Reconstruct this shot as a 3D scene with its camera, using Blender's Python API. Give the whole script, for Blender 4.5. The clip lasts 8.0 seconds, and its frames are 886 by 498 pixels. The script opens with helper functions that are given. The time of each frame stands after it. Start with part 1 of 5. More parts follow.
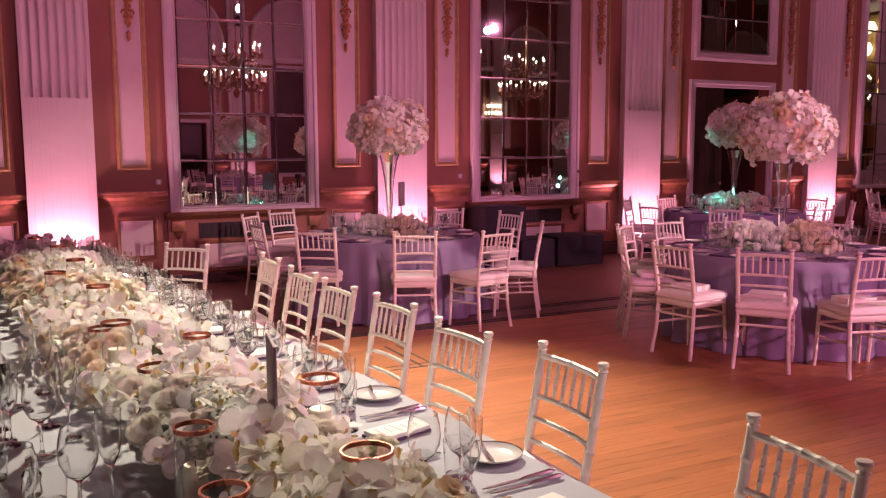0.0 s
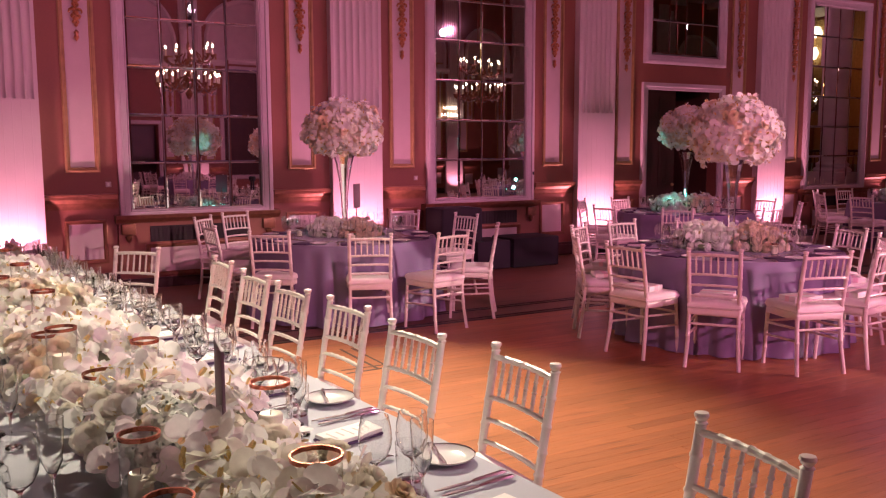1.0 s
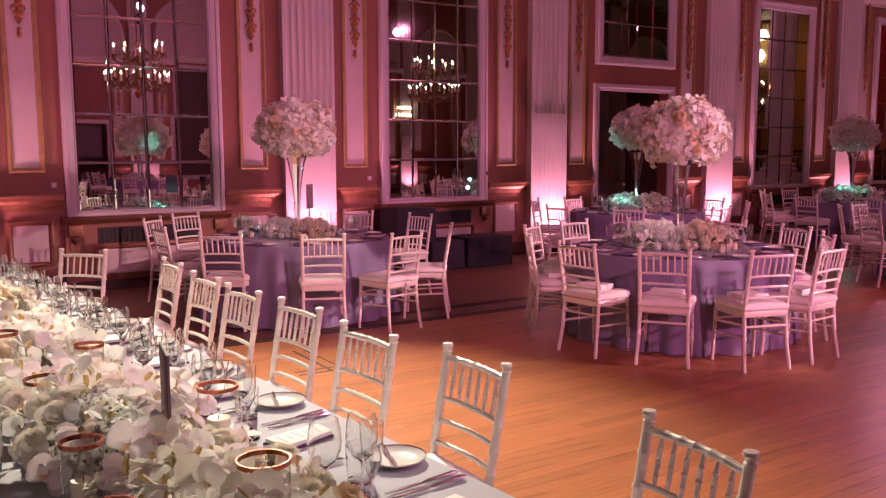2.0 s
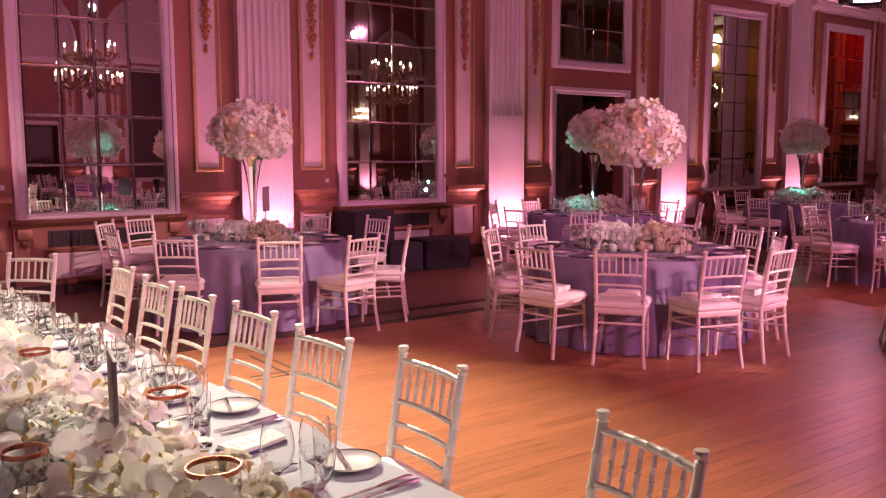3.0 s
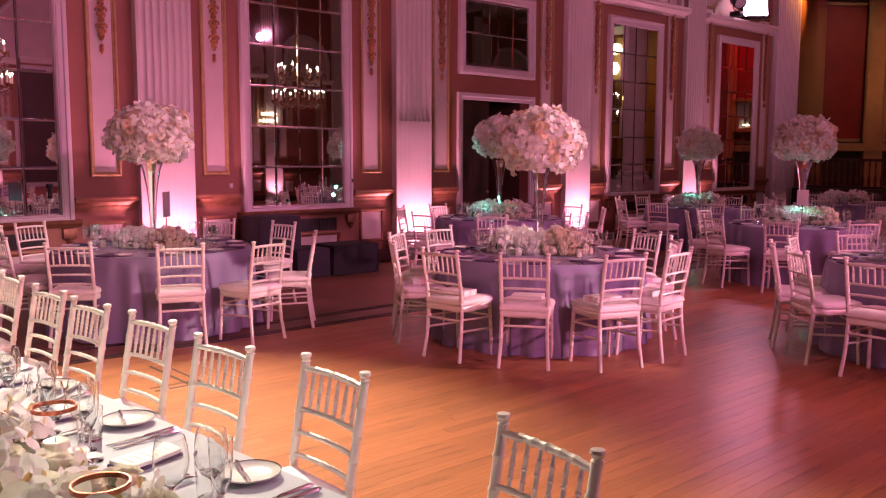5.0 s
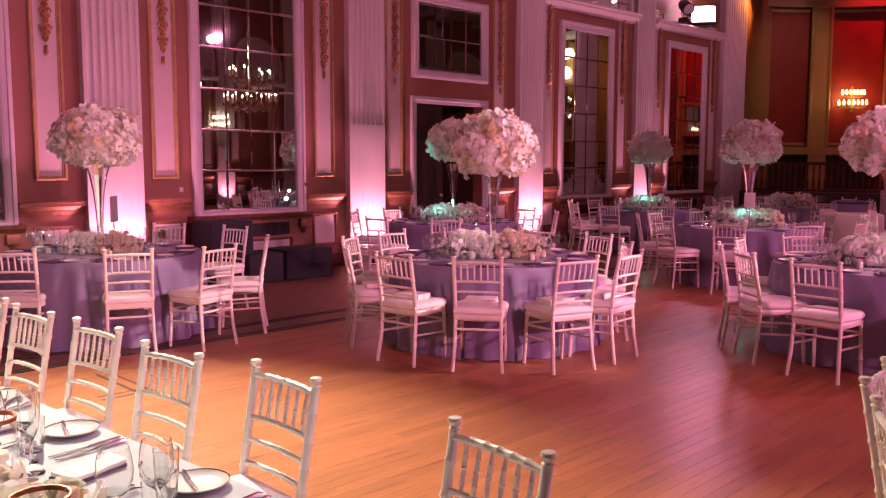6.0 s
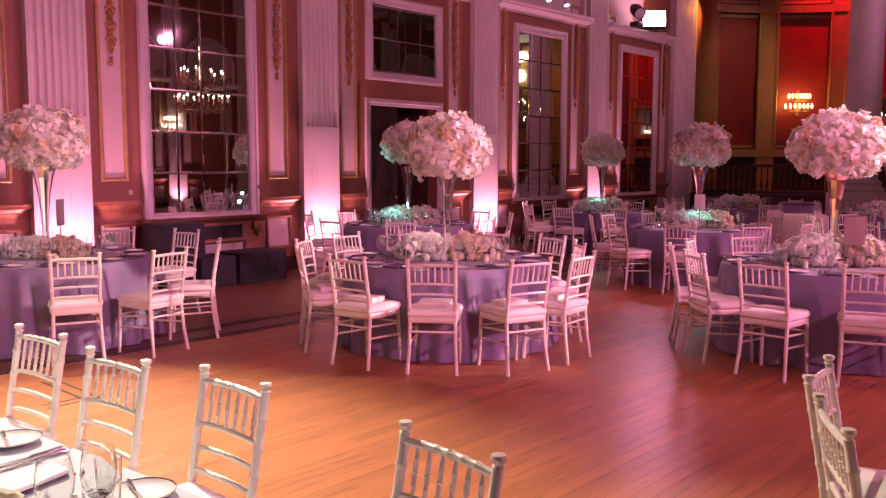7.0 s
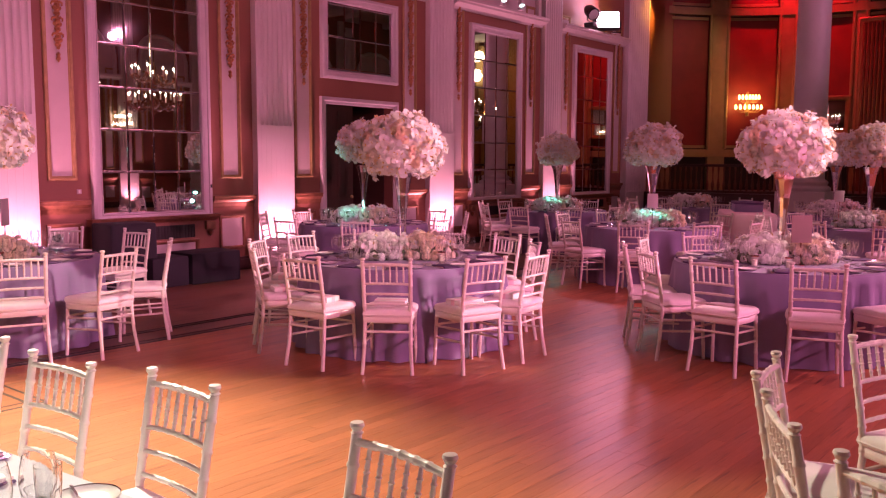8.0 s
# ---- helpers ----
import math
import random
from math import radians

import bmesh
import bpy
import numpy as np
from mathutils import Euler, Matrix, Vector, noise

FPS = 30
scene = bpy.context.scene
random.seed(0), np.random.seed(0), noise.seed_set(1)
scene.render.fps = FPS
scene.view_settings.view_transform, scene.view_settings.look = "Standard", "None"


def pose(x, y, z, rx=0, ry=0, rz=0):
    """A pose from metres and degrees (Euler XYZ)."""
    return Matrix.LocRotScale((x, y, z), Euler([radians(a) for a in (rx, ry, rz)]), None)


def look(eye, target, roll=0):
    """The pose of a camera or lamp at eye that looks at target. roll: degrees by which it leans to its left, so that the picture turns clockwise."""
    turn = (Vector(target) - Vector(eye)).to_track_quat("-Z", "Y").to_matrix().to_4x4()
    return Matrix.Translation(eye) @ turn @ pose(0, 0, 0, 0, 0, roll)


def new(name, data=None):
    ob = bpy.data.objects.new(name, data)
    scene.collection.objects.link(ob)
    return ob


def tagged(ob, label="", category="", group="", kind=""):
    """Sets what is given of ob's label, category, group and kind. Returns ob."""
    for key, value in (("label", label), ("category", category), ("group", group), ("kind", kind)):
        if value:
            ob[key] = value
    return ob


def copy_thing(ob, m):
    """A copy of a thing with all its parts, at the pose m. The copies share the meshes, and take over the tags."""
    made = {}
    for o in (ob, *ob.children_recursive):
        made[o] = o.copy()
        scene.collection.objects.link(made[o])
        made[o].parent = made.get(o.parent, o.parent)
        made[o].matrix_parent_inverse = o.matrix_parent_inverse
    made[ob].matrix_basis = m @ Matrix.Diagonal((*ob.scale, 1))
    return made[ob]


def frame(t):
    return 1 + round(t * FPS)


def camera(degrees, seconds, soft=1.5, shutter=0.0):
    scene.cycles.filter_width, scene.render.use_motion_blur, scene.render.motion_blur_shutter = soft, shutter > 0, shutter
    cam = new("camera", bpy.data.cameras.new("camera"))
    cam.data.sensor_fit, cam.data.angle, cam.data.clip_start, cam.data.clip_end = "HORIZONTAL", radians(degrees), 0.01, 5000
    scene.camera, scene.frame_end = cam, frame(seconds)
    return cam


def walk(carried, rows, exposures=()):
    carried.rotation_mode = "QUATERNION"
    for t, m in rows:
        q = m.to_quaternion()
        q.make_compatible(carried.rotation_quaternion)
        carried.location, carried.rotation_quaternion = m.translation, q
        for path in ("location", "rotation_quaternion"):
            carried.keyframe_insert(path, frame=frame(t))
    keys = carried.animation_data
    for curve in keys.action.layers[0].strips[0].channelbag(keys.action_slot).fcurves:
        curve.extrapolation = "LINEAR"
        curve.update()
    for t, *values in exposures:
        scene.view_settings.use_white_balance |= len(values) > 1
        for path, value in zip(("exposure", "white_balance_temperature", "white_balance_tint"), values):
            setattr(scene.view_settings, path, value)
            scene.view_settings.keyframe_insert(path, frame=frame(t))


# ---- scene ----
cam = camera(55.3, 8.0, soft=1.2)
PATH = [
    (0, (0.436, 0.05, 1.638), (1.329, 1.824, 1.404), -0.2),
    (0.5, (0.445, 0.048, 1.639), (1.38, 1.801, 1.406), -0.2),
    (1, (0.455, 0.048, 1.637), (1.437, 1.775, 1.407), -0.2),
    (1.5, (0.462, 0.044, 1.64), (1.491, 1.744, 1.409), -0.2),
    (3, (0.486, 0.04, 1.639), (1.638, 1.659, 1.414), -0.1),
    (3.5, (0.491, 0.036, 1.639), (1.682, 1.627, 1.416), -0.1),
    (4, (0.498, 0.036, 1.64), (1.731, 1.595, 1.419), 0.0),
    (4.5, (0.503, 0.03, 1.641), (1.781, 1.554, 1.423), 0.1),
    (6, (0.524, 0.023, 1.641), (1.921, 1.438, 1.436), 0.1),
    (6.5, (0.533, 0.019, 1.642), (1.968, 1.397, 1.44), 0.1),
    (7, (0.542, 0.015, 1.643), (2.012, 1.357, 1.443), 0.1),
    (7.5, (0.552, 0.015, 1.642), (2.055, 1.319, 1.442), 0.2),
    (8, (0.564, 0.013, 1.64), (2.1, 1.278, 1.439), 0.2),
]
walk(cam, [(t, look(eye, target, roll)) for t, eye, target, roll in PATH], [(0.0, -0.34), (1.5, -0.36), (3.0, -0.13), (4.5, -0.07), (6.0, 0.05), (7.0, 0.17), (8.0, 0.18)])

# ------------------------------------------------------------ world and lights
world = bpy.data.worlds.new("hall_air")
scene.world = world
world.use_nodes = True
world.node_tree.nodes["Background"].inputs[0].default_value = (0.9, 0.5, 0.6, 1)
world.node_tree.nodes["Background"].inputs[1].default_value = 0.02

SOUTH, NORTH, WEST, EAST, TOP = -8.7, 10.7, -8.0, 40.0, 8.6
PINK, ROSE, WARM, TEAL, RED = (1.0, 0.275, 0.535), (1.0, 0.32, 0.48), (1.0, 0.86, 0.65), (0.15, 1.0, 0.82), (1.0, 0.012, 0.03)


def spot(name, eye, target, watts, colour, degrees, blend=0.5, radius=0.1):
    data = bpy.data.lights.new(name, "SPOT")
    data.energy, data.color, data.spot_size, data.spot_blend, data.shadow_soft_size = watts, colour, radians(degrees), blend, radius
    ob = new(name, data)
    ob.matrix_world = look(eye, target)
    return ob


# pink floods on the ledges of both long walls
spot("flood_light", (3.0, -7.85, 5.2), (6.2, 8.5, 3.9), 4000, PINK, 48, 0.55, 0.07)
spot("flood_light", (9.7, -7.85, 6.5), (8.0, 1.2, 0.3), 1800, PINK, 50, 0.7, 0.06)
spot("flood_light", (17.4, -7.85, 6.4), (8.1, 2.5, 0.3), 6300, (1.0, 0.29, 0.54), 46, 0.6, 0.06)
spot("flood_light", (19.2, 10.0, 5.35), (8.5, 3.0, 0.5), 270, (1.0, 0.36, 0.62), 120, 1.0, 0.35)
# unseen spot standing in for the lamp's glare on the wall behind
spot("flood_light", (19.3, 10.22, 5.55), (18.9, 10.7, 5.5), 45, (1.0, 0.45, 0.72), 160, 0.6, 0.1)
# extra beams added to brighten the right-hand wall, the pier and further tables
spot("flood_light", (17.4, -7.85, 6.6), (18.3, 10.6, 6.3), 2900, (1.0, 0.31, 0.56), 40, 0.7, 0.06)
spot("flood_light", (17.4, -7.85, 6.3), (14.9, 2.5, 0.8), 3000, PINK, 27, 0.6, 0.06)
# extra beam added to lift the table before the apse on the camera's side
spot("flood_light", (3.3, -7.85, 5.2), (8.0, 2.2, 0.7), 1500, PINK, 27, 0.7, 0.07)
# fill without a lamp, added to brighten the opposite wall in the mirrors
spot("flood_light", (11.5, 10.2, 5.4), (7.2, SOUTH, 3.3), 3800, PINK, 46, 0.8, 0.1)
# warm white profile spot on the long table
spot("table_spot", (4.2, 9.2, 6.4), (2.0, 4.3, 0.3), 8900, WARM, 44, 1.0, 0.08)
# fill added to light the near flowers from the camera's side
spot("table_spot", (3.4, -1.6, 7.0), (1.5, 2.8, 0.8), 1000, (1.0, 0.84, 0.80), 19, 0.9, 0.12)
# separate beam added to warm the chairs beside the camera
spot("table_spot", (4.2, 9.2, 6.6), (3.8, 0.9, 0.8), 2800, WARM, 19, 0.6, 0.08)
# narrow warm spots from the ledge, unseen, added to brighten the tables' flowers
for at, power in (((6.37, 5.28, 1.25), 5000), ((3.88, 8.12, 1.4), 5600), ((8.38, 2.49, 1.3), 8800), ((13.6, 2.95, 1.7), 3500)):
    spot("pin_spot", (17.4, -7.85, 6.7), at, power, (1.0, 0.72, 0.60), 9, 0.5, 0.05)
for at, power in (((6.37, 5.28, 0.95), 2700), ((3.88, 8.12, 0.95), 3000)):
    spot("pin_spot", (3.3, -7.85, 5.4), at, power, (1.0, 0.74, 0.64), 4.5, 0.5, 0.05)
# red and amber light in the apse
spot("apse_wash", (25.0, 7.7, 8.4), (26.3, 8.0, 5.6), 1300, RED, 84, 0.9, 0.1)
spot("corner_wash", (22.75, 10.15, 5.9), (22.1, 10.6, 5.5), 100, (1.0, 0.35, 0.04), 100, 0.8, 0.06)
# added spot before the sconce, standing in for its bulbs' light
spot("sconce_glow", (24.95, 8.7, 3.5), (26.5, 9.4, 3.6), 18, (1.0, 0.5, 0.15), 150, 0.9, 0.1)
# unseen fill added to lift the apse panels and mullions
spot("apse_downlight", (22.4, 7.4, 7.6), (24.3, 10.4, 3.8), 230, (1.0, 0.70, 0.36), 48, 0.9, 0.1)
# small teal lights that stand among the flowers of some tables
spot("pin_spot", (3.7, 10.25, 1.35), (3.90, 8.3, 1.84), 90, TEAL, 10, 0.4, 0.04)
spot("pin_spot", (8.05, 10.25, 1.35), (9.3, 8.95, 1.84), 90, TEAL, 12, 0.4, 0.04)
TEALS = [(3.95, 8.60, 0.813), (9.05, 8.75, 1.0), (14.15, 8.55, 1.02), (11.5, 5.25, 1.02)]
for at in TEALS:
    data = bpy.data.lights.new("table_light", "POINT")
    data.energy, data.color, data.shadow_soft_size = 2.5, TEAL, 0.03
    new("table_light", data).location = at
# unseen amber fill, added so the far wall shows in the mirrors
spot("far_wash", (36.0, -2.0, 8.0), (40.0, -4.0, 5.0), 500, (1.0, 0.25, 0.06), 100, 0.9, 0.1)
PILASTERS = [-3.2, 0.90, 5.13, 9.25, 13.36, 17.35]
for px in PILASTERS:
    spot("uplight", (px, 10.36, 0.16), (px, 10.66, 2.2), 400, ROSE, 112, 0.9, 0.05)

for px in (5.8, 9.72, 13.85, 17.98):
    spot("uplight", (px, SOUTH + 0.34, 0.16), (px, SOUTH + 0.04, 2.2), 160, ROSE, 112, 0.9, 0.05)

# ------------------------------------------------------------ materials


def material(name, colour, rough=0.5, metal=0.0, vary=0.12, scale=3.0, grain=60.0, bump=0.05, spec=0.5, coat=0.0, sheen=0.0, pieces="", shade=0.3):
    """A principled material with colour variation at two scales and fine relief. pieces: 'object' or 'island' for a random shade a piece."""
    m = bpy.data.materials.new(name)
    m.use_nodes = True
    nt = m.node_tree
    b = nt.nodes["Principled BSDF"]
    b.inputs["Roughness"].default_value = rough
    b.inputs["Metallic"].default_value = metal
    b.inputs["Specular IOR Level"].default_value = spec
    b.inputs["Coat Weight"].default_value = coat
    b.inputs["Sheen Weight"].default_value = sheen
    co = nt.nodes.new("ShaderNodeTexCoord")
    big, fine = nt.nodes.new("ShaderNodeTexNoise"), nt.nodes.new("ShaderNodeTexNoise")
    big.inputs["Scale"].default_value, fine.inputs["Scale"].default_value = scale, grain
    big.inputs["Detail"].default_value, fine.inputs["Detail"].default_value = 5, 3
    for n in (big, fine):
        nt.links.new(co.outputs["Object"], n.inputs["Vector"])
    add = nt.nodes.new("ShaderNodeMath")
    add.operation = "MULTIPLY_ADD"
    nt.links.new(fine.outputs["Fac"], add.inputs[0])
    add.inputs[1].default_value = 0.35
    nt.links.new(big.outputs["Fac"], add.inputs[2])
    ramp = nt.nodes.new("ShaderNodeMapRange")
    ramp.inputs["From Min"].default_value, ramp.inputs["From Max"].default_value = 0.4, 0.95
    ramp.inputs["To Min"].default_value, ramp.inputs["To Max"].default_value = 1 - vary, 1 + vary
    nt.links.new(add.outputs[0], ramp.inputs["Value"])
    value = ramp.outputs[0]
    if pieces:
        src = nt.nodes.new("ShaderNodeObjectInfo" if pieces == "object" else "ShaderNodeNewGeometry")
        r2 = nt.nodes.new("ShaderNodeMapRange")
        r2.inputs["To Min"].default_value, r2.inputs["To Max"].default_value = 1 - shade, 1 + shade
        nt.links.new(src.outputs["Random" if pieces == "object" else "Random Per Island"], r2.inputs["Value"])
        mul = nt.nodes.new("ShaderNodeMath")
        mul.operation = "MULTIPLY"
        nt.links.new(value, mul.inputs[0]), nt.links.new(r2.outputs[0], mul.inputs[1])
        value = mul.outputs[0]
    sc = nt.nodes.new("ShaderNodeVectorMath")
    sc.operation = "SCALE"
    sc.inputs[0].default_value = colour
    nt.links.new(value, sc.inputs["Scale"])
    nt.links.new(sc.outputs[0], b.inputs["Base Color"])
    rr = nt.nodes.new("ShaderNodeMapRange")
    rr.inputs["To Min"].default_value, rr.inputs["To Max"].default_value = max(0.02, rough - 0.08), min(1, rough + 0.1)
    nt.links.new(big.outputs["Fac"], rr.inputs["Value"])
    nt.links.new(rr.outputs[0], b.inputs["Roughness"])
    if bump:
        bp = nt.nodes.new("ShaderNodeBump")
        bp.inputs["Strength"].default_value, bp.inputs["Distance"].default_value = bump, 0.01
        nt.links.new(fine.outputs["Fac"], bp.inputs["Height"])
        nt.links.new(bp.outputs[0], b.inputs["Normal"])
    return m


def petal_material(name, colour, through_light=0.3, shade=0.12):
    """A thin petal: diffuse with some light let through, and a different shade for every blossom."""
    m = material(name, colour, 0.55, 0, 0.08, 9, 80, 0.03, 0.3, pieces="island", shade=shade)
    nt = m.node_tree
    b, out = nt.nodes["Principled BSDF"], nt.nodes["Material Output"]
    tr, mix = nt.nodes.new("ShaderNodeBsdfTranslucent"), nt.nodes.new("ShaderNodeMixShader")
    tr.inputs[0].default_value = (*colour, 1)
    mix.inputs[0].default_value = through_light
    nt.links.new(b.outputs[0], mix.inputs[1]), nt.links.new(tr.outputs[0], mix.inputs[2]), nt.links.new(mix.outputs[0], out.inputs[0])
    return m


def glass_material(name, colour=(0.98, 0.98, 0.98)):
    """Clear blown glass."""
    m = bpy.data.materials.new(name)
    m.use_nodes = True
    nt = m.node_tree
    nt.nodes.remove(nt.nodes["Principled BSDF"])
    gl = nt.nodes.new("ShaderNodeBsdfGlass")
    gl.inputs["Color"].default_value = (*colour, 1)
    gl.inputs["Roughness"].default_value = 0.0
    gl.inputs["IOR"].default_value = 1.45
    nt.links.new(gl.outputs[0], nt.nodes["Material Output"].inputs[0])
    return m


def thin_glass(name):
    """Thin-walled blown glass: clear, with gloss that grows towards the edges."""
    m = bpy.data.materials.new(name)
    m.use_nodes = True
    nt = m.node_tree
    nt.nodes.remove(nt.nodes["Principled BSDF"])
    tr, gl, mix = nt.nodes.new("ShaderNodeBsdfTransparent"), nt.nodes.new("ShaderNodeBsdfGlossy"), nt.nodes.new("ShaderNodeMixShader")
    tr.inputs[0].default_value = (0.99, 0.99, 0.99, 1)
    gl.inputs["Roughness"].default_value = 0.08
    lw, pw, ad = nt.nodes.new("ShaderNodeLayerWeight"), nt.nodes.new("ShaderNodeMath"), nt.nodes.new("ShaderNodeMath")
    lw.inputs[0].default_value = 0.5
    pw.operation, ad.operation = "POWER", "MULTIPLY_ADD"
    pw.inputs[1].default_value, ad.inputs[1].default_value, ad.inputs[2].default_value = 2.4, 0.95, 0.04
    nt.links.new(lw.outputs["Facing"], pw.inputs[0]), nt.links.new(pw.outputs[0], ad.inputs[0]), nt.links.new(ad.outputs[0], mix.inputs[0])
    nt.links.new(tr.outputs[0], mix.inputs[1]), nt.links.new(gl.outputs[0], mix.inputs[2])
    nt.links.new(mix.outputs[0], nt.nodes["Material Output"].inputs[0])
    return m


def glow_material(name, colour, strength):
    m = bpy.data.materials.new(name)
    m.use_nodes = True
    b = m.node_tree.nodes["Principled BSDF"]
    b.inputs["Base Color"].default_value = (*colour, 1)
    b.inputs["Emission Color"].default_value = (*colour, 1)
    b.inputs["Emission Strength"].default_value = strength
    return m


TERRACOTTA = material("terracotta_paint", (0.27, 0.112, 0.075), 0.6, 0, 0.12, 1.3, 40, 0.04)
PLASTER = material("cream_plaster", (0.60, 0.55, 0.54), 0.55, 0, 0.06, 2.0, 50, 0.05)
FRAMEWHITE = material("white_frame_paint", (0.52, 0.47, 0.49), 0.45, 0, 0.08, 4, 60, 0.05)
INSET = material("pale_panel_silk", (0.54, 0.46, 0.46), 0.6, 0, 0.08, 2.5, 90, 0.04)
GOLD = material("aged_gilding", (0.38, 0.25, 0.11), 0.5, 0.3, 0.22, 9, 90, 0.1)
GILT = material("gilt_carving", (0.46, 0.215, 0.10), 0.3, 0.55, 0.3, 14, 90, 0.12)
BRONZE = material("carved_bronze_gilt", (0.24, 0.11, 0.06), 0.42, 0.4, 0.3, 14, 90, 0.15)
MAHOGANY = material("mahogany", (0.16, 0.055, 0.032), 0.36, 0, 0.25, 3, 45, 0.04)
DARKWOOD = material("dark_stained_wood", (0.05, 0.022, 0.016), 0.45, 0, 0.25, 3, 45, 0.04)
BLACK = material("black_cloth", (0.02, 0.02, 0.026), 0.8, 0, 0.2, 5, 120, 0.05)
BLACKMETAL = material("black_metal", (0.025, 0.025, 0.028), 0.45, 0.3, 0.15, 8, 90, 0.03)
CHAIRWHITE = material("ivory_lacquer", (0.80, 0.76, 0.70), 0.32, 0, 0.05, 6, 70, 0.02, coat=0.2)
CUSHION = material("ivory_cushion_cloth", (0.86, 0.83, 0.80), 0.85, 0, 0.08, 7, 240, 0.12, sheen=0.2)
LILAC = material("lilac_grey_linen", (0.25, 0.208, 0.34), 0.85, 0, 0.06, 2.2, 420, 0.12, sheen=0.15)
GREYLINEN = material("pale_grey_linen", (0.44, 0.46, 0.52), 0.85, 0, 0.05, 2.2, 420, 0.12, sheen=0.15)
PINKLINEN = material("blush_linen", (0.84, 0.62, 0.66), 0.85, 0, 0.06, 3, 300, 0.1)
SILVER = material("polished_silver", (0.86, 0.86, 0.88), 0.14, 1.0, 0.06, 9, 80, 0.01)
COPPER = material("copper_band", (0.50, 0.165, 0.115), 0.24, 1.0, 0.12, 9, 80, 0.02)
CHINA = material("white_china", (0.82, 0.82, 0.80), 0.15, 0, 0.03, 5, 60, 0.0, coat=0.4)
CARD = material("white_card", (0.80, 0.78, 0.76), 0.7, 0, 0.04, 6, 100, 0.02)
# white card with its backlit shade put into the colour
SHADEDCARD = material("shaded_white_card", (0.42, 0.30, 0.28), 0.7, 0, 0.06, 6, 100, 0.02)
DARKCARD = material("plum_card", (0.17, 0.10, 0.14), 0.5, 0, 0.1, 6, 100, 0.02)
PRINT = material("grey_print", (0.50, 0.47, 0.46), 0.7, 0, 0.1, 6, 100, 0.0)
NAPKIN = material("plum_napkin", (0.10, 0.06, 0.14), 0.8, 0, 0.15, 8, 260, 0.1)
WAX = material("ivory_wax", (0.82, 0.76, 0.62), 0.45, 0, 0.05, 5, 60, 0.02)
LEAF = material("grey_green_leaf", (0.12, 0.17, 0.08), 0.5, 0, 0.3, 9, 60, 0.05, pieces="island", shade=0.3)
ORCHID = petal_material("white_orchid_petal", (0.94, 0.93, 0.92), 0.32, 0.07)
# white orchids too, with warm and lilac light put into their colour
WARMTINTORCHID = petal_material("warm_tint_orchid_petal", (0.93, 0.91, 0.83), 0.32, 0.07)
LILACTINTORCHID = petal_material("lilac_tint_orchid_petal", (0.92, 0.83, 0.86), 0.32, 0.07)
ROSEPETAL = petal_material("peach_rose_petal", (0.90, 0.75, 0.60), 0.3, 0.1)
CREAMPETAL = petal_material("cream_rose_petal", (0.91, 0.87, 0.78), 0.3, 0.1)
BLUSHPETAL = petal_material("blush_rose_petal", (0.89, 0.77, 0.73), 0.3, 0.1)
HYDRANGEA = petal_material("pale_green_hydrangea", (0.88, 0.90, 0.82), 0.22, 0.08)
# leaf green, darkened to carry the shade between blossoms
LEAFSHADE = material("grey_green_leaf_shade", (0.24, 0.25, 0.16), 0.85, 0, 0.4, 14, 90, 0.3)
LIP = material("orchid_lip", (0.74, 0.56, 0.24), 0.5, 0, 0.3, 30, 90, 0.0)
CLEAR = glass_material("clear_glass")
THIN = thin_glass("thin_clear_glass")
CAME = material("silvered_pane_edge", (0.20, 0.17, 0.17), 0.35, 0.6, 0.1, 6, 60, 0.02)
MIRRORED = material("mirrored_silver_glass", (0.93, 0.92, 0.94), 0.06, 1.0, 0.06, 6, 60, 0.0)
MIRROR = material("old_mirror", (0.80, 0.78, 0.78), 0.02, 1.0, 0.03, 2, 50, 0.0)
MIRROR.node_tree.nodes["Principled BSDF"].inputs["Roughness"].default_value = 0.015
for link in list(MIRROR.node_tree.links):
    if link.to_socket.name == "Roughness":
        MIRROR.node_tree.links.remove(link)
PARQUET = material("varnished_oak_plank", (0.43, 0.166, 0.07), 0.32, 0, 0.28, 2.2, 60, 0.11, spec=0.3, pieces="object", shade=0.14)
PARQUETFAR = material("varnished_oak_floor", (0.43, 0.166, 0.07), 0.32, 0, 0.28, 2.2, 60, 0.11, spec=0.3, pieces="island", shade=0.14)
SURROUND = material("dark_oak_surround", (0.17, 0.075, 0.045), 0.38, 0, 0.2, 1.5, 35, 0.03, pieces="island", shade=0.12)
INLAY = material("ebony_inlay", (0.03, 0.018, 0.014), 0.4, 0, 0.15, 5, 60, 0.02)
REDSILK = material("red_silk_panel", (0.23, 0.02, 0.022), 0.5, 0, 0.2, 2, 120, 0.06)
APSEGOLD = material("apse_gilt_wood", (0.36, 0.24, 0.12), 0.4, 0.25, 0.15, 4, 70, 0.05)
STONE = material("grey_column_paint", (0.66, 0.62, 0.66), 0.5, 0, 0.06, 2, 40, 0.04)
BULB = glow_material("candle_bulb", (1.0, 0.80, 0.58), 24)
AMBERBULB = glow_material("amber_bulb", (1.0, 0.55, 0.15), 16)
FLOODGLASS = glow_material("flood_lens", (1.0, 0.72, 0.92), 18)
GRILLE = material("black_grille", (0.02, 0.015, 0.015), 0.5, 0.2, 0.2, 6, 80, 0.05)

